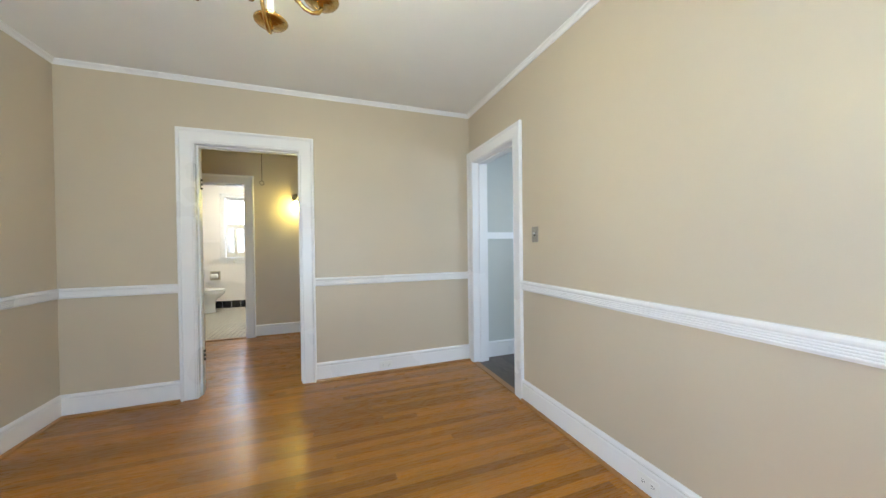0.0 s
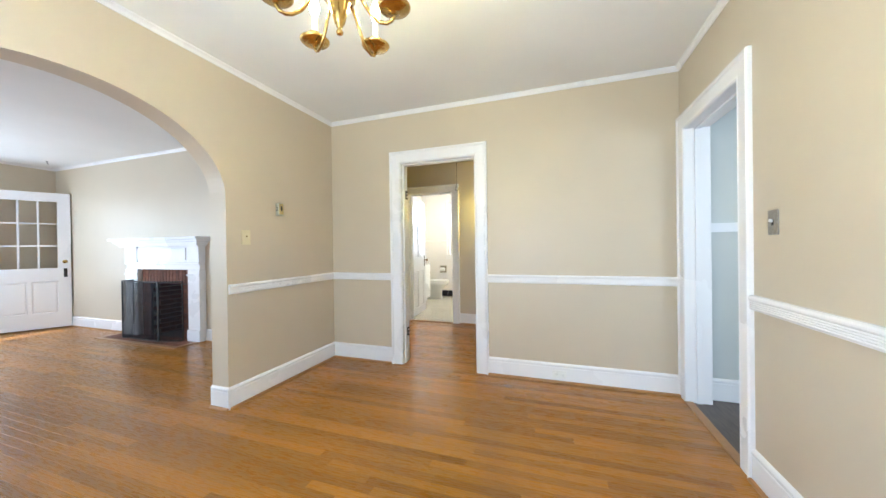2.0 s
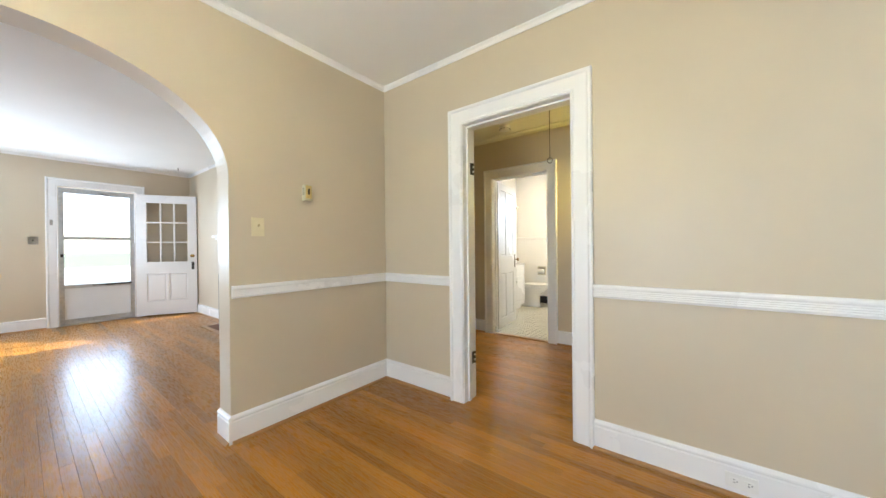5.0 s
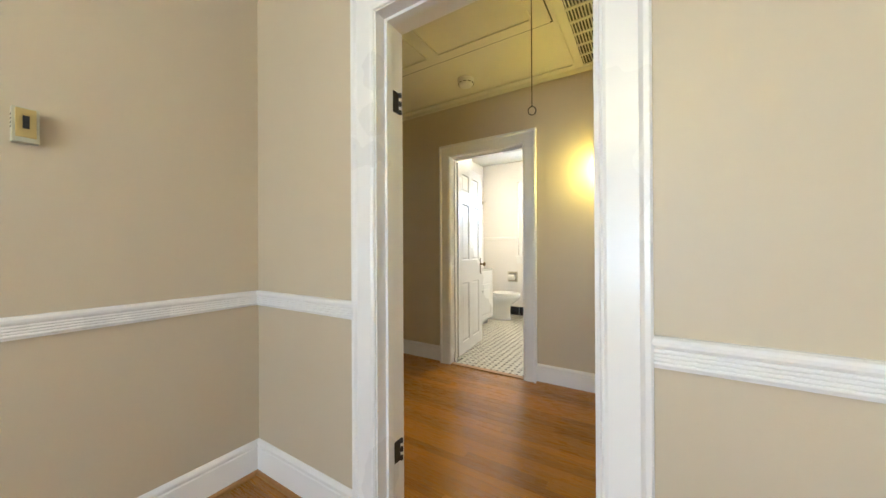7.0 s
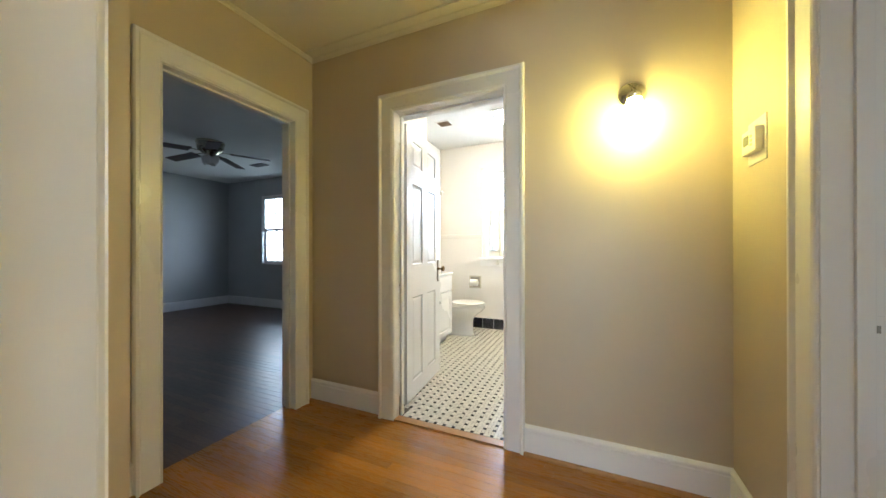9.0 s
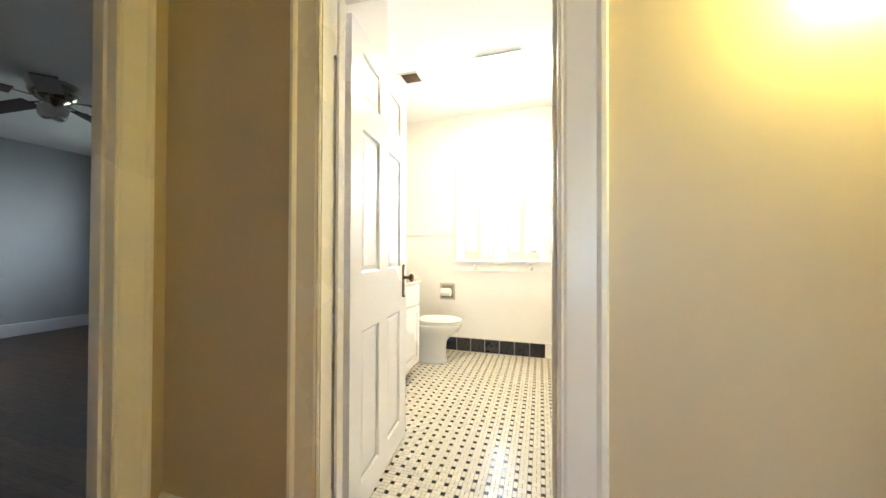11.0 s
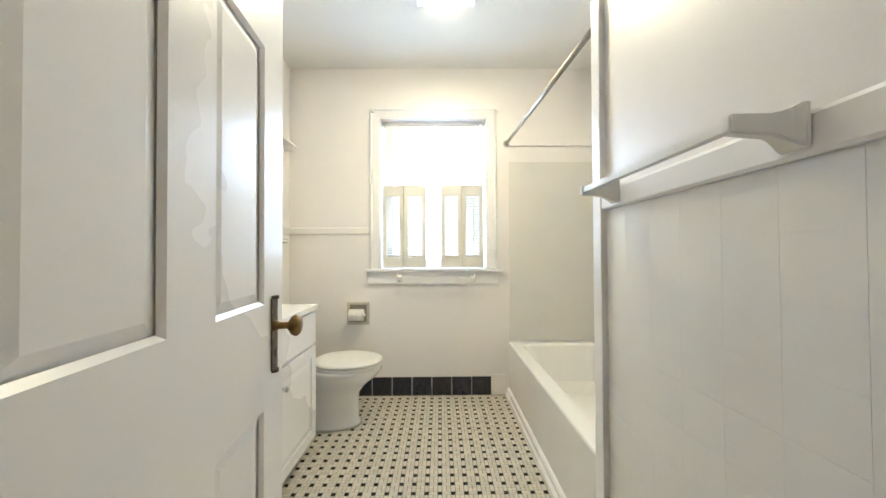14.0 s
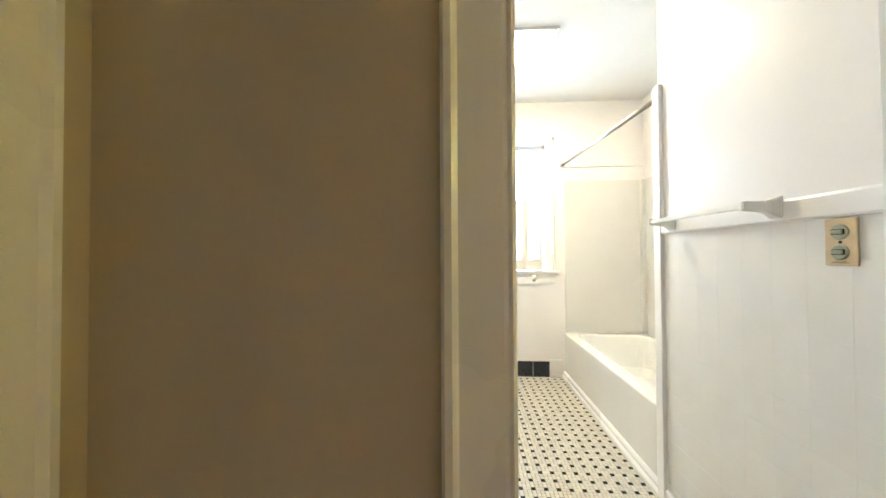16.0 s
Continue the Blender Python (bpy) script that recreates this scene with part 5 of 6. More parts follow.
def shutter(xa, ya, xb, yb, z0, z1):
    """One louvred leaf between two plan points."""
    d = Vector((xb - xa, yb - ya, 0))
    w = d.length
    s = thing("shutter", "cream painted louvred interior shutter leaf at the window", "shutter", pose(xa, ya, z0, 0, 0, math.degrees(math.atan2(d.y, d.x))), group="window shutters")
    h, t, col = z1 - z0, 0.018, SHUTP
    for q in ((0.002, 0.034, 0, h), (w - 0.034, w - 0.002, 0, h)):
        boxpart("stile", (q[0], q[1], 0, t, q[2], q[3]), col, s, 0.002)
    for q in ((0, 0.085), (h - 0.085, h)):
        boxpart("rail", (0.034, w - 0.034, 0, t, *q), col, s, 0.002)
    bm = bmesh.new()
    vs = box(bm, 0.034, w - 0.034, -0.0125, 0.0125, -0.0022, 0.0022, 0.001)
    bmesh.ops.transform(bm, matrix=pose(0, 0, 0, -42), verts=bm.verts)
    me = mesh("louvre", bm, col)
    n = int((h - 0.17) / 0.0215)
    for k in range(n):
        o = new("louvre", me)
        o.parent, o.location = s, (0, t / 2, 0.095 + (h - 0.19) * k / (n - 1))
    boxpart("tilt_rod", (w / 2 - 0.004, w / 2 + 0.004, -0.016, -0.008, 0.10, h - 0.10), col, s, 0.002)


shutter(-1.672, 7.668, -1.492, 7.61, 1.05, 1.722)
shutter(-1.490, 7.61, -1.310, 7.642, 1.05, 1.722)
shutter(-1.190, 7.642, -1.020, 7.61, 1.05, 1.722)
shutter(-1.018, 7.61, -0.836, 7.668, 1.05, 1.722)
bm = bmesh.new()
tube(bm, [(-1.76, 7.62, 2.335), (-1.75, 7.61, 2.34), (-0.73, 7.61, 2.345), (-0.72, 7.62, 2.34)], 0.007)
for x in (-1.75, -0.73):
    box(bm, x - 0.01, x + 0.01, 7.61, BN, 2.33, 2.355)
tagged(part("curtain_rod", bm, TRIM, None), "thin white curtain rod on the bathroom window head", "curtain rod")
bm = bmesh.new()
box(bm, -0.762, -0.742, BN - 0.022, BN - 0.016, 1.83, 1.89, 0.001)
tube(bm, [(-0.752, BN - 0.022, 1.87), (-0.752, BN - 0.05, 1.85), (-0.752, BN - 0.055, 1.865)], 0.004, 8)
tagged(part("robe_hook", bm, TRIM, None), "small white painted hook on the window casing", "hook")


def towel_bar(name, a, b, wallaxis, out, bar, label):
    """A square bar between two moulded posts that stand off a wall by out."""
    t = thing(name, label, "towel bar")
    a, b, o = Vector(a), Vector(b), Vector(out)
    along = (b - a).normalized()
    for p in (a, b):
        bm = bmesh.new()
        rings = []
        for f, hw, hz, drop in ((0.0, 0.022, 0.034, 0.0), (0.06, 0.022, 0.034, 0.0), (0.22, 0.015, 0.024, 0.0), (0.40, 0.011, 0.017, 0.003), (1.0, 0.010, 0.014, 0.005)):
            c = p + o * f
            rings.append([bm.verts.new(c + along * sx * hw + Vector((0, 0, sz * hz + drop))) for sx, sz in ((-1, -1), (1, -1), (1, 1), (-1, 1))])
        for r0, r1 in zip(rings, rings[1:]):
            for i in range(4):
                bm.faces.new((r0[i], r0[(i + 1) % 4], r1[(i + 1) % 4], r1[i]))
        bm.faces.new(rings[0][::-1])
        bm.faces.new(rings[-1])
        bmesh.ops.bevel(bm, geom=bm.edges[:], offset=0.003, segments=2, affect="EDGES")
        part("post", bm, WPLAST, t)
    bm = bmesh.new()
    c0, c1 = a + o * 0.88, b + o * 0.88
    up, side = Vector((0, 0, bar)), o.normalized() * bar
    q = [[bm.verts.new(c + s1 * side + s2 * up + Vector((0, 0, 0.005))) for s1, s2 in ((-1, -1), (1, -1), (1, 1), (-1, 1))] for c in (c0, c1)]
    for i in range(4):
        bm.faces.new((q[0][i], q[0][(i + 1) % 4], q[1][(i + 1) % 4], q[1][i]))
    bm.faces.new(q[0])
    bm.faces.new(q[1])
    part("bar", bm, WPLAST, t)
    return t


towel_bar("towel_bar", (BE - 0.015, 5.455, 1.345), (BE - 0.015, 5.95, 1.345), "x", (-0.108, 0, 0), 0.008, "white plastic towel bar on the wall rail")
towel_bar("towel_bar", (-1.535, BN - 0.018, 0.965), (-0.925, BN - 0.018, 0.965), "y", (0, -0.06, 0), 0.007, "white plastic towel bar under the window")
towel_bar("towel_bar", (BW, 6.82, 1.26), (BW, 7.5, 1.26), "x", (0.07, 0, 0), 0.008, "white plastic towel bar on the bathroom wall")
gl = thing("wall_shelf", "white wall shelf on brackets above the vanity", "shelf")
boxpart("board", (BW, BW + 0.08, 6.52, 7.62, 2.03, 2.045), BATHW, gl, 0.003)
for y in (6.62, 7.58):
    boxpart("bracket", (BW, BW + 0.075, y - 0.008, y + 0.008, 1.99, 2.03), BATHW, gl, 0.002)

plate_thing("light_switch", on_wall(BE - 0.002, 5.298, 1.234, "-x"), 0.072, 0.122, mat("gold_plate", (0.62, 0.49, 0.30), 0.35, 0.5, grain=30, bump=0.02), "gold-coloured plate with two switches under the wall rail", "light switch", kind="double", tmat=mat("grey_green_switch", (0.36, 0.37, 0.27), 0.35, bump=0))
RAILB = [(0, 1.300), (0.012, 1.300), (0.016, 1.306), (0.016, 1.358), (0.010, 1.366), (0, 1.366)]
run_trim("trim", RAILB, (BE, BS, 0), (BE, 6.038, 0), (-1, 0, 0), TRIM, "glossy white wall rail above the tiles", "wall rail")
boxpart("trim", (BE - 0.020, BE + 0.004, 6.038, 6.092, 0.0, 2.03), TRIM, None, 0.005)["label"] = "white corner board at the bathtub wall"
boxpart("trim", (BE + 0.004, BE + 0.115, 6.07, 6.092, 1.96, 2.03), TRIM, None, 0.005)["label"] = "white cap board over the tub surround"
for q in ((-0.632, 0.14, BN - 0.012, BN - 0.001, 2.055, 2.10),):
    boxpart("trim", q, BATHW, None, 0.003)["label"] = "white painted cap moulding above the bathtub"
run_trim("trim", [(0, 0), (0.012, 0), (0.012, 0.07), (0.006, 0.078), (0, 0.078)], (BE, BS, 0), (BE, 6.038, 0), (-1, 0, 0), TRIM, "low white baseboard in the bathroom", "baseboard")

# toilet paper holder
tp = thing("toilet_paper_holder", "recessed cream ceramic toilet paper holder with a roll", "paper holder")
CER = mat("cream_ceramic", (0.60, 0.55, 0.44), 0.15, bump=0.01)
for q in ((-1.964, -1.783, 0.745, 0.767), (-1.964, -1.783, 0.582, 0.604), (-1.964, -1.944, 0.604, 0.745), (-1.803, -1.783, 0.604, 0.745)):
    boxpart("rim", (q[0], q[1], BN - 0.016, BN, q[2], q[3]), CER, tp, 0.004)
# flat plate; the hollow's shade is put into its darker ceramic colour
boxpart("recess", (-1.944, -1.803, BN - 0.004, BN - 0.001, 0.604, 0.745), mat("shadowed_ceramic", (0.30, 0.27, 0.22), 0.3, bump=0), tp, 0)
bm = bmesh.new()
lathe(bm, [(0.018, -0.055), (0.046, -0.055), (0.047, -0.05), (0.047, 0.05), (0.046, 0.055), (0.018, 0.055)], 28)
bmesh.ops.transform(bm, matrix=pose(-1.878, BN - 0.052, 0.668, 0, 90), verts=bm.verts)
part("paper_roll", bm, mat("white_paper", (0.82, 0.81, 0.78), 0.9, grain=80, bump=0.05), tp, "white toilet paper roll", smooth=False)
bm = bmesh.new()
tube(bm, [(-1.945, BN - 0.052, 0.668), (-1.806, BN - 0.052, 0.668)], 0.010)
part("roller", bm, WPLAST, tp)
# navy base tiles
base = thing("baseboard", "row of navy glazed ceramic base tiles", "baseboard", kind="structure")
bm = bmesh.new()
box(bm, -0.001, 0.1555, 0, 0.008, 0, 0.146, 0.0025)
tile_me = mesh("tile", bm, NAVY)
for k in range(11):
    o = new("tile", tile_me)
    o.parent, o.location = base, (-0.938 - 0.1635 * k, BN - 0.010, 0.001)
boxpart("grout", (-2.44, -0.782, BN - 0.007, BN - 0.001, 0.0, 0.143), mat("pale_grout", (0.42, 0.40, 0.38), 0.9, grain=40), base, 0)
boxpart("trim", (-0.782, -0.66, BN - 0.014, BN - 0.001, 0.0, 0.165), BATHW, None, 0.003)["label"] = "white painted filler board beside the bathtub"


def bathtub():
    t = thing("bathtub", "white enamel alcove bathtub with a plain apron", "bathtub")
    x0, x1, y0, y1, zr = -0.632, 0.14, 6.092, BN - 0.002, 0.43
    bm = bmesh.new()
    outer = [(x0, y0), (x1, y0), (x1, y1), (x0, y1)]
    rings = []
    for (dx0, dx1, dy, z) in ((0.0, 0.0, 0.0, 0.0), (0.0, 0.0, 0.0, zr - 0.012), (0.004, 0.0, 0.0, zr - 0.003), (0.012, 0.002, 0.002, zr), (0.085, 0.05, 0.06, zr), (0.095, 0.06, 0.075, zr - 0.015), (0.13, 0.09, 0.16, 0.16), (0.18, 0.14, 0.24, 0.10), (0.30, 0.26, 0.5, 0.09)):
        a, b, c, d = x0 + dx0, x1 - dx1, y0 + dy, y1 - dy
        r = 0.0 if z >= zr - 0.003 and dx0 < 0.05 or dx0 < 0.05 else 0.10
        pts = []
        for cx, cy, a0 in ((b - r, d - r, 0), (a + r, d - r, 90), (a + r, c + r, 180), (b - r, c + r, 270)):
            for k in range(6):
                ang = radians(a0 + 18 * k)
                pts.append(bm.verts.new((cx + (r + 0.0005) * math.cos(ang), cy + (r + 0.0005) * math.sin(ang), z)))
        rings.append(pts)
    for p, q in zip(rings, rings[1:]):
        for i in range(len(p)):
            bm.faces.new((p[i], p[(i + 1) % len(p)], q[(i + 1) % len(p)], q[i]))
    bm.faces.new(rings[-1])
    part("tub", bm, PORC, t, smooth=False)
    bm = bmesh.new()
    strip(bm, [(0, 0), (0.034, 0), (0.034, 0.012), (0.026, 0.020), (0.020, 0.024), (0.020, 0.045), (0.012, 0.055), (0, 0.058)], (x0, 6.038, 0.001), (x0, y1 - 0.012, 0.001), (-1, 0, 0))
    part("base_mould", bm, TRIM, t, "white moulding along the tub's foot")
    return t


bathtub()
SURR = mat("pale_surround_sheet", (0.70, 0.68, 0.64), 0.3, grain=4, bump=0.02, wear=0.04)
sur = thing("tub_surround", "pale smooth sheet surround above the bathtub", "tub surround")
boxpart("back_panel", (-0.62, 0.09, BN - 0.010, BN - 0.001, 0.445, 1.92), SURR, sur, 0.003)
boxpart("side_panel", (0.130, 0.139, 6.08, BN - 0.05, 0.445, 1.92), SURR, sur, 0.003)
boxpart("corner_panel", (0.09, 0.130, BN - 0.05, BN - 0.001, 0.445, 1.92), SURR, sur, 0.008)
boxpart("side_panel", (-0.53, 0.13, 6.071, 6.08, 0.445, 1.92), SURR, sur, 0.003)
boxpart("soap_ledge", (0.07, 0.128, 6.82, 7.07, 1.16, 1.18), SURR, sur, 0.004)
bm = bmesh.new()
tube(bm, [(-0.64, BN - 0.004, 2.075), (-0.61, 6.08, 2.005)], 0.0125, 16)
srod = thing("shower_rod", "chrome shower curtain rod over the bathtub", "shower rod")
part("rod", bm, STEEL, srod, smooth=True)
for x, y, s, z in ((-0.64, BN - 0.001, -1, 2.075), (-0.61, 6.093, 1, 2.006)):
    bm = bmesh.new()
    lathe(bm, [(0.028, 0.0), (0.028, 0.006), (0.018, 0.012), (0.017, 0.03)], 20)
    bmesh.ops.transform(bm, matrix=pose(x, y, z, 90 if s < 0 else -90), verts=bm.verts)
    part("flange", bm, CHROME, srod, smooth=True)


def vanity():
    v = thing("vanity_cabinet", "white bathroom vanity cabinet with a panelled door", "vanity")
    x0, x1, y0, y1 = BW + 0.002, -1.952, 6.31, 6.91
    boxpart("carcass", (x0, x1, y0, y1, 0.09, 0.832), TRIM, v, 0.002)
    boxpart("toe_kick", (x0, x1 - 0.06, y0 + 0.01, y1 - 0.01, 0.001, 0.09), TRIM, v, 0.001)
    boxpart("drawer_front", (x1, x1 + 0.020, y0 + 0.006, y1 - 0.004, 0.645, 0.825), TRIM, v, 0.005)
    bm = bmesh.new()
    ya, yb, za, zb, f = y0 + 0.006, y1 - 0.004, 0.10, 0.630, x1 + 0.020
    box(bm, x1, f - 0.006, ya, yb, za, zb)
    for q in ((ya, ya + 0.06, za, zb), (yb - 0.06, yb, za, zb), (ya + 0.06, yb - 0.06, za, za + 0.06), (ya + 0.06, yb - 0.06, zb - 0.06, zb)):
        box(bm, f - 0.006, f, *q, 0.002)
    a = [bm.verts.new((f - 0.0055, y, z)) for y, z in ((ya + 0.068, za + 0.068), (yb - 0.068, za + 0.068), (yb - 0.068, zb - 0.068), (ya + 0.068, zb - 0.068))]
    b = [bm.verts.new((f - 0.0005, y, z)) for y, z in ((ya + 0.095, za + 0.095), (yb - 0.095, za + 0.095), (yb - 0.095, zb - 0.095), (ya + 0.095, zb - 0.095))]
    for i in range(4):
        bm.faces.new((a[i], a[(i + 1) % 4], b[(i + 1) % 4], b[i]))
    bm.faces.new(b)
    d = part("door", bm, TRIM, v)
    bm = bmesh.new()
    lathe(bm, [(0.008, 0.0), (0.006, 0.008), (0.013, 0.016), (0.014, 0.022), (0.008, 0.027), (0.001, 0.028)], 18)
    bmesh.ops.transform(bm, matrix=pose(f, 6.5, 0.535, 0, 90), verts=bm.verts)
    part("knob", bm, CHROME, d, "small chrome knob", smooth=True)
    boxpart("countertop", (x0, -1.925, y0 - 0.01, y1 + 0.012, 0.835, 0.866), PORC, v, 0.006, "white cultured marble countertop")
    boxpart("backsplash", (x0, x0 + 0.02, y0 - 0.01, y1 + 0.012, 0.866, 0.95), PORC, v, 0.005)


vanity()


def toilet():
    t = thing("toilet", "white porcelain toilet with the lid closed", "toilet", pose(-1.598, 7.235, 0))

    def oval(z, x0, x1, w, n=36, back=0.0):
        """Plan outline: round front at x1, squarer back at x0."""
        pts = []
        for k in range(n):
            a = 2 * math.pi * k / n
            c, s = math.cos(a), math.sin(a)
            e = 0.82 if c < 0 else 1.0
            xx = (x0 + x1) / 2 + (x1 - x0) / 2 * (abs(c) ** e) * (1 if c >= 0 else -1)
            pts.append((xx, w * (abs(s) ** (0.85 if c < 0 else 1.0)) * (1 if s >= 0 else -1), z))
        return pts

    def loft(rings):
        bm = bmesh.new()
        rs = [[bm.verts.new(p) for p in r] for r in rings]
        for a, b in zip(rs, rs[1:]):
            for i in range(len(a)):
                bm.faces.new((a[i], a[(i + 1) % len(a)], b[(i + 1) % len(a)], b[i]))
        bm.faces.new(rs[0][::-1])
        bm.faces.new(rs[-1])
        return bm
    part("bowl", loft([oval(0.0, -0.60, -0.145, 0.115), oval(0.02, -0.595, -0.15, 0.112), oval(0.05, -0.58, -0.165, 0.103), oval(0.15, -0.57, -0.165, 0.100), oval(0.22, -0.565, -0.158, 0.106),
                       oval(0.28, -0.56, -0.105, 0.140), oval(0.33, -0.555, -0.038, 0.168), oval(0.375, -0.55, -0.006, 0.183), oval(0.392, -0.55, -0.004, 0.184), oval(0.400, -0.545, -0.010, 0.180)]), PORC, t, smooth=True)
    part("seat", loft([oval(0.402, -0.46, -0.008, 0.180), oval(0.406, -0.465, -0.001, 0.186), oval(0.416, -0.465, -0.001, 0.186), oval(0.421, -0.46, -0.006, 0.181)]), WPLAST, t, smooth=True)
    part("lid", loft([oval(0.420, -0.45, -0.016, 0.170), oval(0.4275, -0.45, -0.016, 0.170), oval(0.4276, -0.465, 0.0, 0.186), oval(0.440, -0.465, -0.001, 0.186), oval(0.447, -0.45, -0.02, 0.170), oval(0.450, -0.40, -0.07, 0.12)]), WPLAST, t, smooth=True)
    boxpart("tank", (-0.81, -0.60, -0.225, 0.225, 0.37, 0.73), PORC, t, 0.025)
    boxpart("tank_lid", (-0.82, -0.59, -0.235, 0.235, 0.73, 0.765), PORC, t, 0.012)
    boxpart("shelf", (-0.66, -0.50, -0.16, 0.16, 0.33, 0.40), PORC, t, 0.02)
    boxpart("flush_handle", (-0.60, -0.585, -0.20, -0.12, 0.67, 0.685), CHROME, t, 0.003, "chrome flush handle")


toilet()

lamp = thing("ceiling_lamp", "square chrome ceiling lamp with a lit white glass diffuser", "ceiling lamp", pose(-1.152, 6.765, BC))
for q in ((-0.178, -0.162, -0.20, 0.20), (0.162, 0.178, -0.20, 0.20), (-0.162, 0.162, -0.20, -0.184), (-0.162, 0.162, 0.184, 0.20)):
    boxpart("frame", (*q, -0.022, -0.001), CHROME, lamp, 0.004)
bm = bmesh.new()
n = 10
grid = [[bm.verts.new((-0.155 + 0.310 * i / n, -0.135 + 0.315 * j / n, -0.016 - 0.048 * (1 - (2 * i / n - 1) ** 2) * (1 - 0.5 * (2 * j / n - 1) ** 2))) for i in range(n + 1)] for j in range(n + 1)]
for a, b in zip(grid, grid[1:]):
    for i in range(n):
        bm.faces.new((a[i], a[i + 1], b[i + 1], b[i]))
boxpart("housing", (-0.162, 0.162, -0.184, 0.184, -0.006, -0.002), IRON, lamp, 0)
part("diffuser", bm, GLOW_BATH, lamp, "glowing white glass diffuser", smooth=True)
bm = bmesh.new()
lathe(bm, [(0.010, -0.063), (0.008, -0.068), (0.004, -0.073)], 14)
part("finial", bm, BRASS, lamp, "small brass finial")
vent = thing("ceiling_vent", "small brown louvred exhaust vent on the bathroom ceiling", "vent", pose(-1.95, 6.72, BC))
for q in ((-0.09, -0.075, -0.09, 0.09), (0.075, 0.09, -0.09, 0.09), (-0.075, 0.075, -0.09, -0.075), (-0.075, 0.075, 0.075, 0.09)):
    boxpart("frame", (*q, -0.010, -0.001), BATHW, vent, 0.002)
boxpart("backing", (-0.075, 0.075, -0.075, 0.075, -0.003, -0.001), mat("dark_brown", (0.10, 0.06, 0.035), 0.8), vent, 0)
for k in range(7):
    boxpart("slat", (-0.075, 0.075, -0.066 + 0.021 * k, -0.058 + 0.021 * k, -0.010, -0.003), mat("dull_bronze", (0.22, 0.15, 0.09), 0.5, 0.5), vent, 0.001)

# wall tiles below the rail
bath_tiles = thing("wall_tiles", "painted white square wall tiles with faint joints", "tiles", kind="structure")
TILEP = mat("painted_white_tile", (0.80, 0.79, 0.76), 0.22, grain=8, fine=60, bump=0.05, wear=0.03)
bm = bmesh.new()
box(bm, -0.0010, 0.0, 0.0002, 0.1078, 0.0002, 0.1078, 0.0004)
tme = mesh("tile", bm, TILEP)
for j in range(11):
    for i in range(8):
        o = new("tile", tme)
        o.parent, o.location = bath_tiles, (BE, 6.036 - 0.108 * (i + 1), 1.299 - 0.108 * (j + 1))

for o in scene.objects:
    if o.name.split(".")[0] in ("trim", "threshold") and not o.parent and "kind" not in o:
        tagged(o, category="trim", kind="structure")

# ---- outdoors ----


def tree(x, y, h, seed, label):
    r = random.Random(seed)
    t = thing("tree", label, "tree", pose(x, y, -0.45), group="trees on the lawn")
    bm = bmesh.new()
    tube(bm, [(0, 0, 0), (0.05, 0.02, h * 0.2), (-0.05, 0.05, h * 0.45), (0.04, 0, h * 0.75)], [0.22, 0.17, 0.12, 0.05], 12)
    for k in range(7):
        a, z = r.uniform(0, 6.28), h * r.uniform(0.3, 0.65)
        ln = h * r.uniform(0.18, 0.3)
        tube(bm, [(0, 0, z), (ln * 0.5 * math.cos(a), ln * 0.5 * math.sin(a), z + ln * 0.4), (ln * math.cos(a), ln * math.sin(a), z + ln * 0.6)], [0.07, 0.05, 0.02], 8)
    part("trunk", bm, BARK, t)
    verts, faces = [], []
    for c in range(60):
        a, zz = r.uniform(0, 6.28), r.uniform(0.35, 1.0)
        rad = h * 0.32 * math.sin(math.pi * min(1, (zz - 0.25) / 0.8)) * r.uniform(0.5, 1.05)
        cx, cy, cz = rad * math.cos(a), rad * math.sin(a), h * zz
        for k in range(45):
            p = Vector((cx, cy, cz)) + Vector((r.gauss(0, 0.32), r.gauss(0, 0.32), r.gauss(0, 0.25)))
            u = Vector((r.uniform(-1, 1), r.uniform(-1, 1), r.uniform(-1, 1))).normalized() * r.uniform(0.07, 0.14)
            v = u.orthogonal() * 0.6
            n = len(verts)
            verts += [tuple(p - u), tuple(p + v), tuple(p + u), tuple(p - v)]
            faces.append((n, n + 1, n + 2, n + 3))
    me = bpy.data.meshes.new("crown")
    me.from_pydata(verts, [], faces)
    me.materials.append(LEAF)
    o = new("crown", me)
    o.parent = t


for k, (x, y, h) in enumerate(((-20, -1.2, 7.5), (-24, -3.0, 9), (-27, -0.8, 9), (-26, -6.5, 9))):
    tree(x, y, h, 20 + k, "leafy green garden tree in sunlight")

# added glowing sheet: whitens the north panes and sends light in through them
bm = bmesh.new()
box(bm, -45, 30, 22.0, 22.2, -0.5, 14)
tagged(part("backdrop", bm, SKYGLOW, None), "glowing backdrop standing in for the bright sky beyond the north windows", "sky", kind="structure")

porch = thing("porch_roof", "white painted flat roof over the front porch on square posts", "porch roof", kind="structure")
boxpart("roof_slab", (-8.95, -7.42, -0.6, 3.6, 2.75, 2.9), TRIM, porch, 0.01)
for y in (-0.5, 3.4):
    boxpart("post", (-8.9, -8.76, y, y + 0.14, -0.08, 2.75), TRIM, porch, 0.008)

# ---- floor boards and tiles ----
BOARD = 0.0572


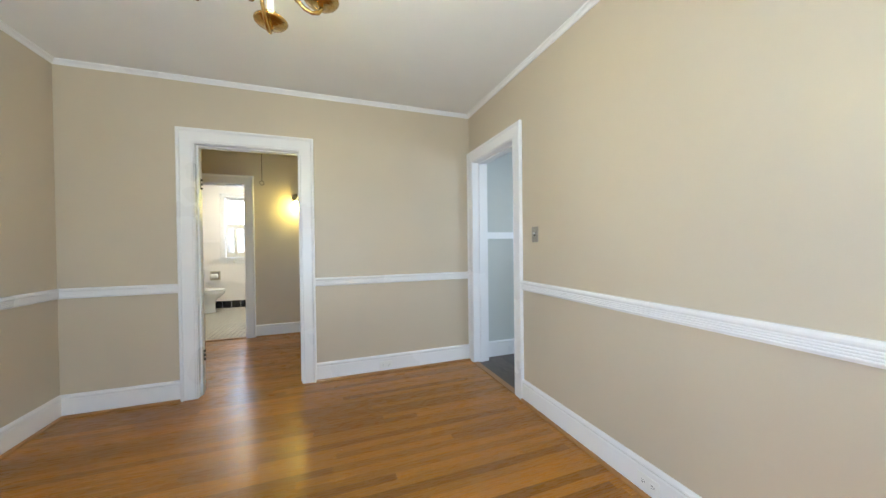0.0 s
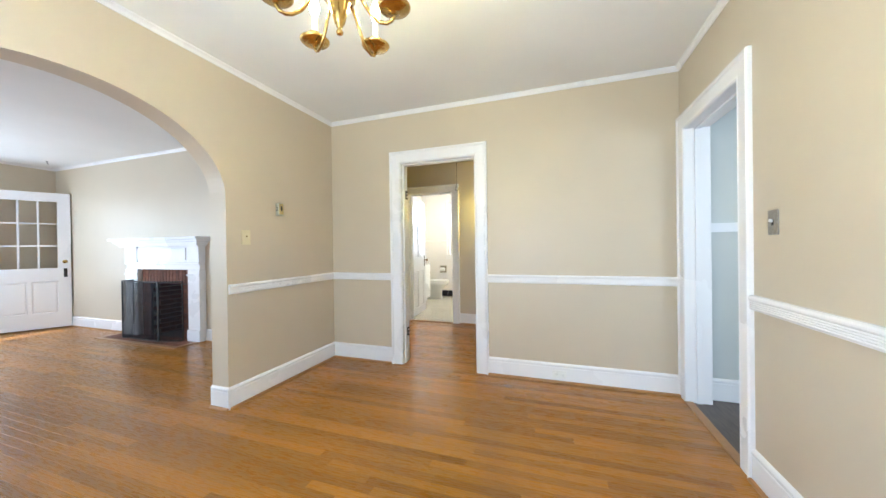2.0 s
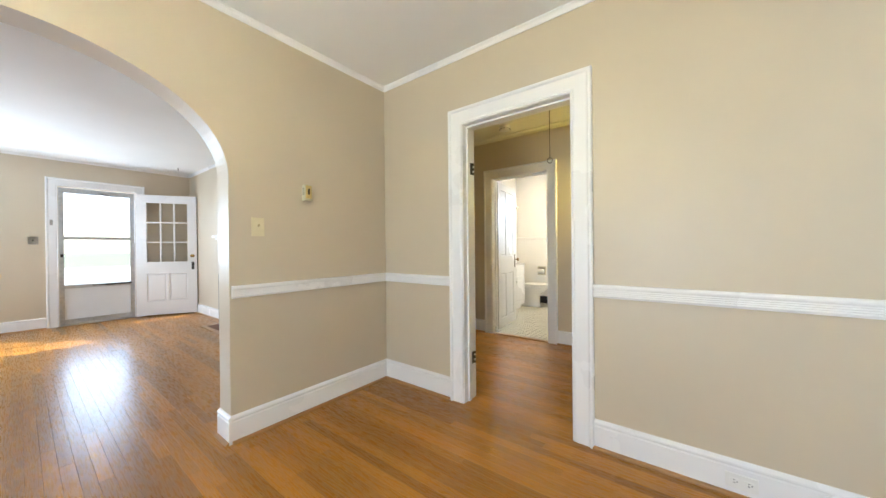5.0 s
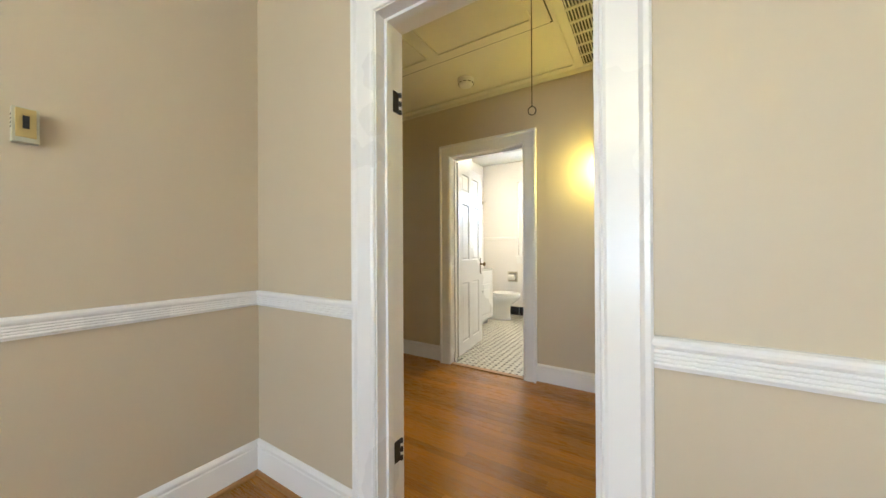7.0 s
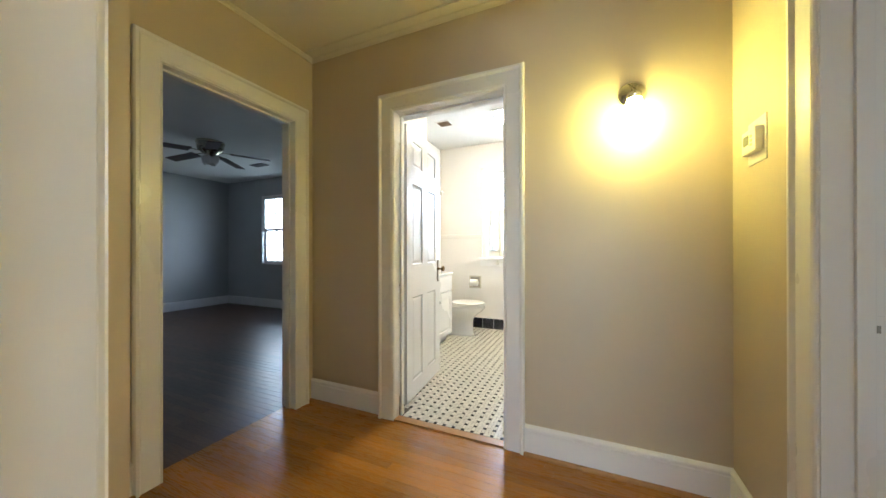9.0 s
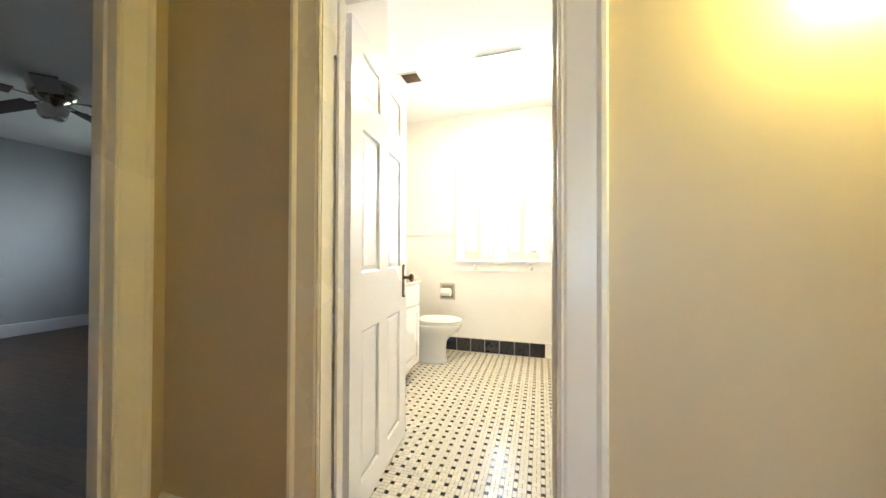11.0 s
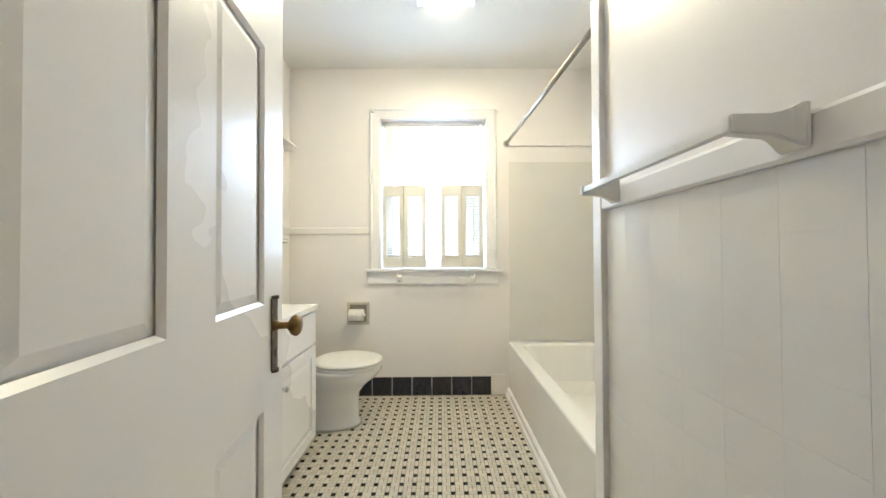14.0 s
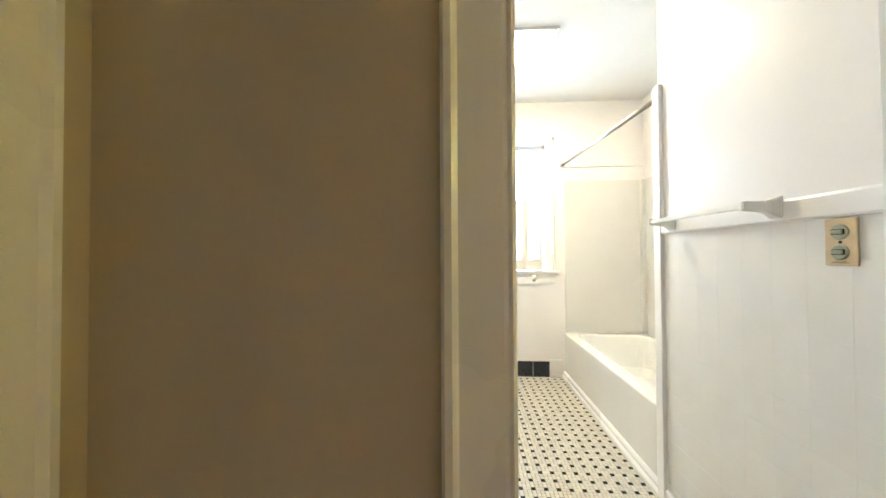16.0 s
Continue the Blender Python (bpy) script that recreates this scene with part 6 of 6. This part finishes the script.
def board_mesh(n, length, w, col):
    bm = bmesh.new()
    h, c = 0.005, 0.0003
    lo = [bm.verts.new(p) for p in ((0, 0, -h), (length, 0, -h), (length, w, -h), (0, w, -h))]
    mid = [bm.verts.new(p) for p in ((0, 0, -c), (length, 0, -c), (length, w, -c), (0, w, -c))]
    top = [bm.verts.new(p) for p in ((c, c, 0), (length - c, c, 0), (length - c, w - c, 0), (c, w - c, 0))]
    for a, b in ((lo, mid), (mid, top)):
        for i in range(4):
            bm.faces.new((a[i], a[(i + 1) % 4], b[(i + 1) % 4], b[i]))
    bm.faces.new(top)
    return mesh(n, bm, col)


LENGTHS = [0.45, 0.7, 0.9, 1.1, 1.3, 1.5, 1.8, 2.1]
BOARDS = [board_mesh("board", v, BOARD - 0.0006, OAKO) for v in LENGTHS]
rngb = random.Random(7)
floor_main = thing("floor", "glossy honey-brown oak strip floor", "floor", kind="structure")


def lay(x0, x1, y0, y1, singles, west=-50.0):
    """Rows of boards along x; the first `singles` boards east of `west` as objects, the rest joined."""
    verts, faces, made = [], [], 0
    y = y0
    while y < y1 - 0.01:
        x = x0 - rngb.random() * 0.6
        while x < x1:
            k = rngb.randrange(len(LENGTHS))
            ln = LENGTHS[k]
            dz = rngb.uniform(-0.0001, 0.0001)
            if made < singles and x >= max(x0, west) and x + ln <= x1:
                ob = new("plank", BOARDS[k])
                ob.parent, ob.location = floor_main, (x, y, dz)
                made += 1
            else:
                a, b = max(x, x0), min(x + ln, x1)
                if b - a > 0.02:
                    n, c, w = len(verts), 0.0003, BOARD - 0.0006
                    for zz, i in ((-0.005, 0), (-c, 0), (0, c)):
                        verts += [(a + i, y + i, zz + dz), (b - i, y + i, zz + dz), (b - i, y + w - i, zz + dz), (a + i, y + w - i, zz + dz)]
                    for s in (0, 4):
                        faces += [(n + s + i, n + s + (i + 1) % 4, n + s + 4 + (i + 1) % 4, n + s + 4 + i) for i in range(4)]
                    faces.append((n + 8, n + 9, n + 10, n + 11))
            x += ln + 0.0005
        y += BOARD
    me = bpy.data.meshes.new("floor_boards")
    me.from_pydata(verts, [], faces)
    me.materials.append(OAKI)
    ob = new("floor_boards", me)
    ob.parent = floor_main
    return tagged(ob, kind="stuff")


Y0 = 0.4
lay(LW, DE + 0.02, Y0, 3.08, 230, -2.4)
lay(ND0 - 0.15, ND1 + 0.15, Y0 + 47 * BOARD, HS - 0.01, 0)
lay(HW - 0.1, HE + 0.02, HS - 0.009, HN, 70)
lay(ER, EE, HS + 0.1, EN, 0)
lay(HE + 0.021, ER - 0.001, ED0, ED1, 0)
lay(LW, DE, Y0 - 21 * BOARD, Y0 - 0.001, 0)
lay(DW - 0.171, DE, Y0 - 27 * BOARD, Y0 - 21 * BOARD - 0.001, 0)


def plain_planks(name, material, x0, x1, y0, y1, w, ln, along, label):
    verts, faces = [], []
    r = random.Random(3)
    a0, a1, b0, b1 = (x0, x1, y0, y1) if along == "x" else (y0, y1, x0, x1)
    b = b0
    while b < b1:
        a = a0 - r.random() * ln
        while a < a1:
            p, q, u, v = max(a, a0), min(a + ln, a1) - 0.0015, b, min(b + w, b1) - 0.0015
            if q - p > 0.01:
                n = len(verts)
                for zz in (-0.005, 0):
                    verts += [(p, u, zz), (q, u, zz), (q, v, zz), (p, v, zz)] if along == "x" else [(u, p, zz), (v, p, zz), (v, q, zz), (u, q, zz)]
                faces += [(n + 4, n + 5, n + 6, n + 7)] + [(n + i, n + (i + 1) % 4, n + 4 + (i + 1) % 4, n + 4 + i) for i in range(4)]
            a += ln
        b += w
    me = bpy.data.meshes.new(name)
    me.from_pydata(verts, [], faces)
    me.materials.append(material)
    return tagged(new(name, me), label, "floor", kind="stuff")


plain_planks("floor_kitchen", KFLOOR, DE + 0.03, 4.5, -1.13, DN, 0.15, 1.2, "y", "dark brown vinyl plank kitchen floor")
plain_planks("floor_bedroom", BEDFL, -7.5, HW - 0.1, 3.2, 7.6, 0.0572, 1.1, "x", "dark worn oak bedroom floor")

# mosaic: cells of one black square, two oblongs and four small squares
U, J = 0.0215, 0.0016
mosaic = thing("floor_tiles", "cream and black ceramic mosaic floor with brownish joints", "floor", kind="structure")


def mos_mesh(n, nx, ny, material):
    bm = bmesh.new()
    box(bm, J / 2, nx * U - J / 2, J / 2, ny * U - J / 2, -0.003, 0.0, 0.0)
    return mesh(n, bm, material)


KINDS = {(1, 1, 1): mos_mesh("tile", 1, 1, TILEB), (2, 1, 0): mos_mesh("tile", 2, 1, TILEW), (1, 2, 0): mos_mesh("tile", 1, 2, TILEW), (1, 1, 0): mos_mesh("tile", 1, 1, TILEW)}
LAYOUT = [(0, 0, 1, 1, 1), (1, 0, 2, 1, 0), (0, 1, 1, 2, 0), (1, 1, 1, 1, 0), (2, 1, 1, 1, 0), (1, 2, 1, 1, 0), (2, 2, 1, 1, 0)]
joined = {0: ([], []), 1: ([], [])}
count = 0
x0m, y0m = -2.44, 5.012
for cj in range(int((BN - y0m) / (3 * U))):
    for ci in range(int((-0.66 - x0m) / (3 * U)) + 1):
        for ox, oy, nx, ny, black in LAYOUT:
            x, y = x0m + (3 * ci + ox) * U, y0m + (3 * cj + oy) * U
            if x + nx * U > -0.60 or (y < 5.11 and not (BD0 <= x and x + nx * U <= BD1)):
                continue
            if count < 300 and -1.45 < x < -0.85 and y > 5.67:
                o = new("tile", KINDS[(nx, ny, black)])
                o.parent, o.location = mosaic, (x, y, 0)
                count += 1
                continue
            vs, fs = joined[black]
            n = len(vs)
            a, b, c, d = x + J / 2, x + nx * U - J / 2, y + J / 2, y + ny * U - J / 2
            vs += [(a, c, -0.003), (b, c, -0.003), (b, d, -0.003), (a, d, -0.003), (a + 0.0007, c + 0.0007, 0), (b - 0.0007, c + 0.0007, 0), (b - 0.0007, d - 0.0007, 0), (a + 0.0007, d - 0.0007, 0)]
            fs += [(n + 4, n + 5, n + 6, n + 7)] + [(n + i, n + (i + 1) % 4, n + 4 + (i + 1) % 4, n + 4 + i) for i in range(4)]
for black, material in ((0, TILEW), (1, TILEB)):
    me = bpy.data.meshes.new("mosaic_field")
    me.from_pydata(joined[black][0], [], joined[black][1])
    me.materials.append(material)
    o = new("mosaic_field", me)
    o.parent = mosaic
    tagged(o, kind="stuff")
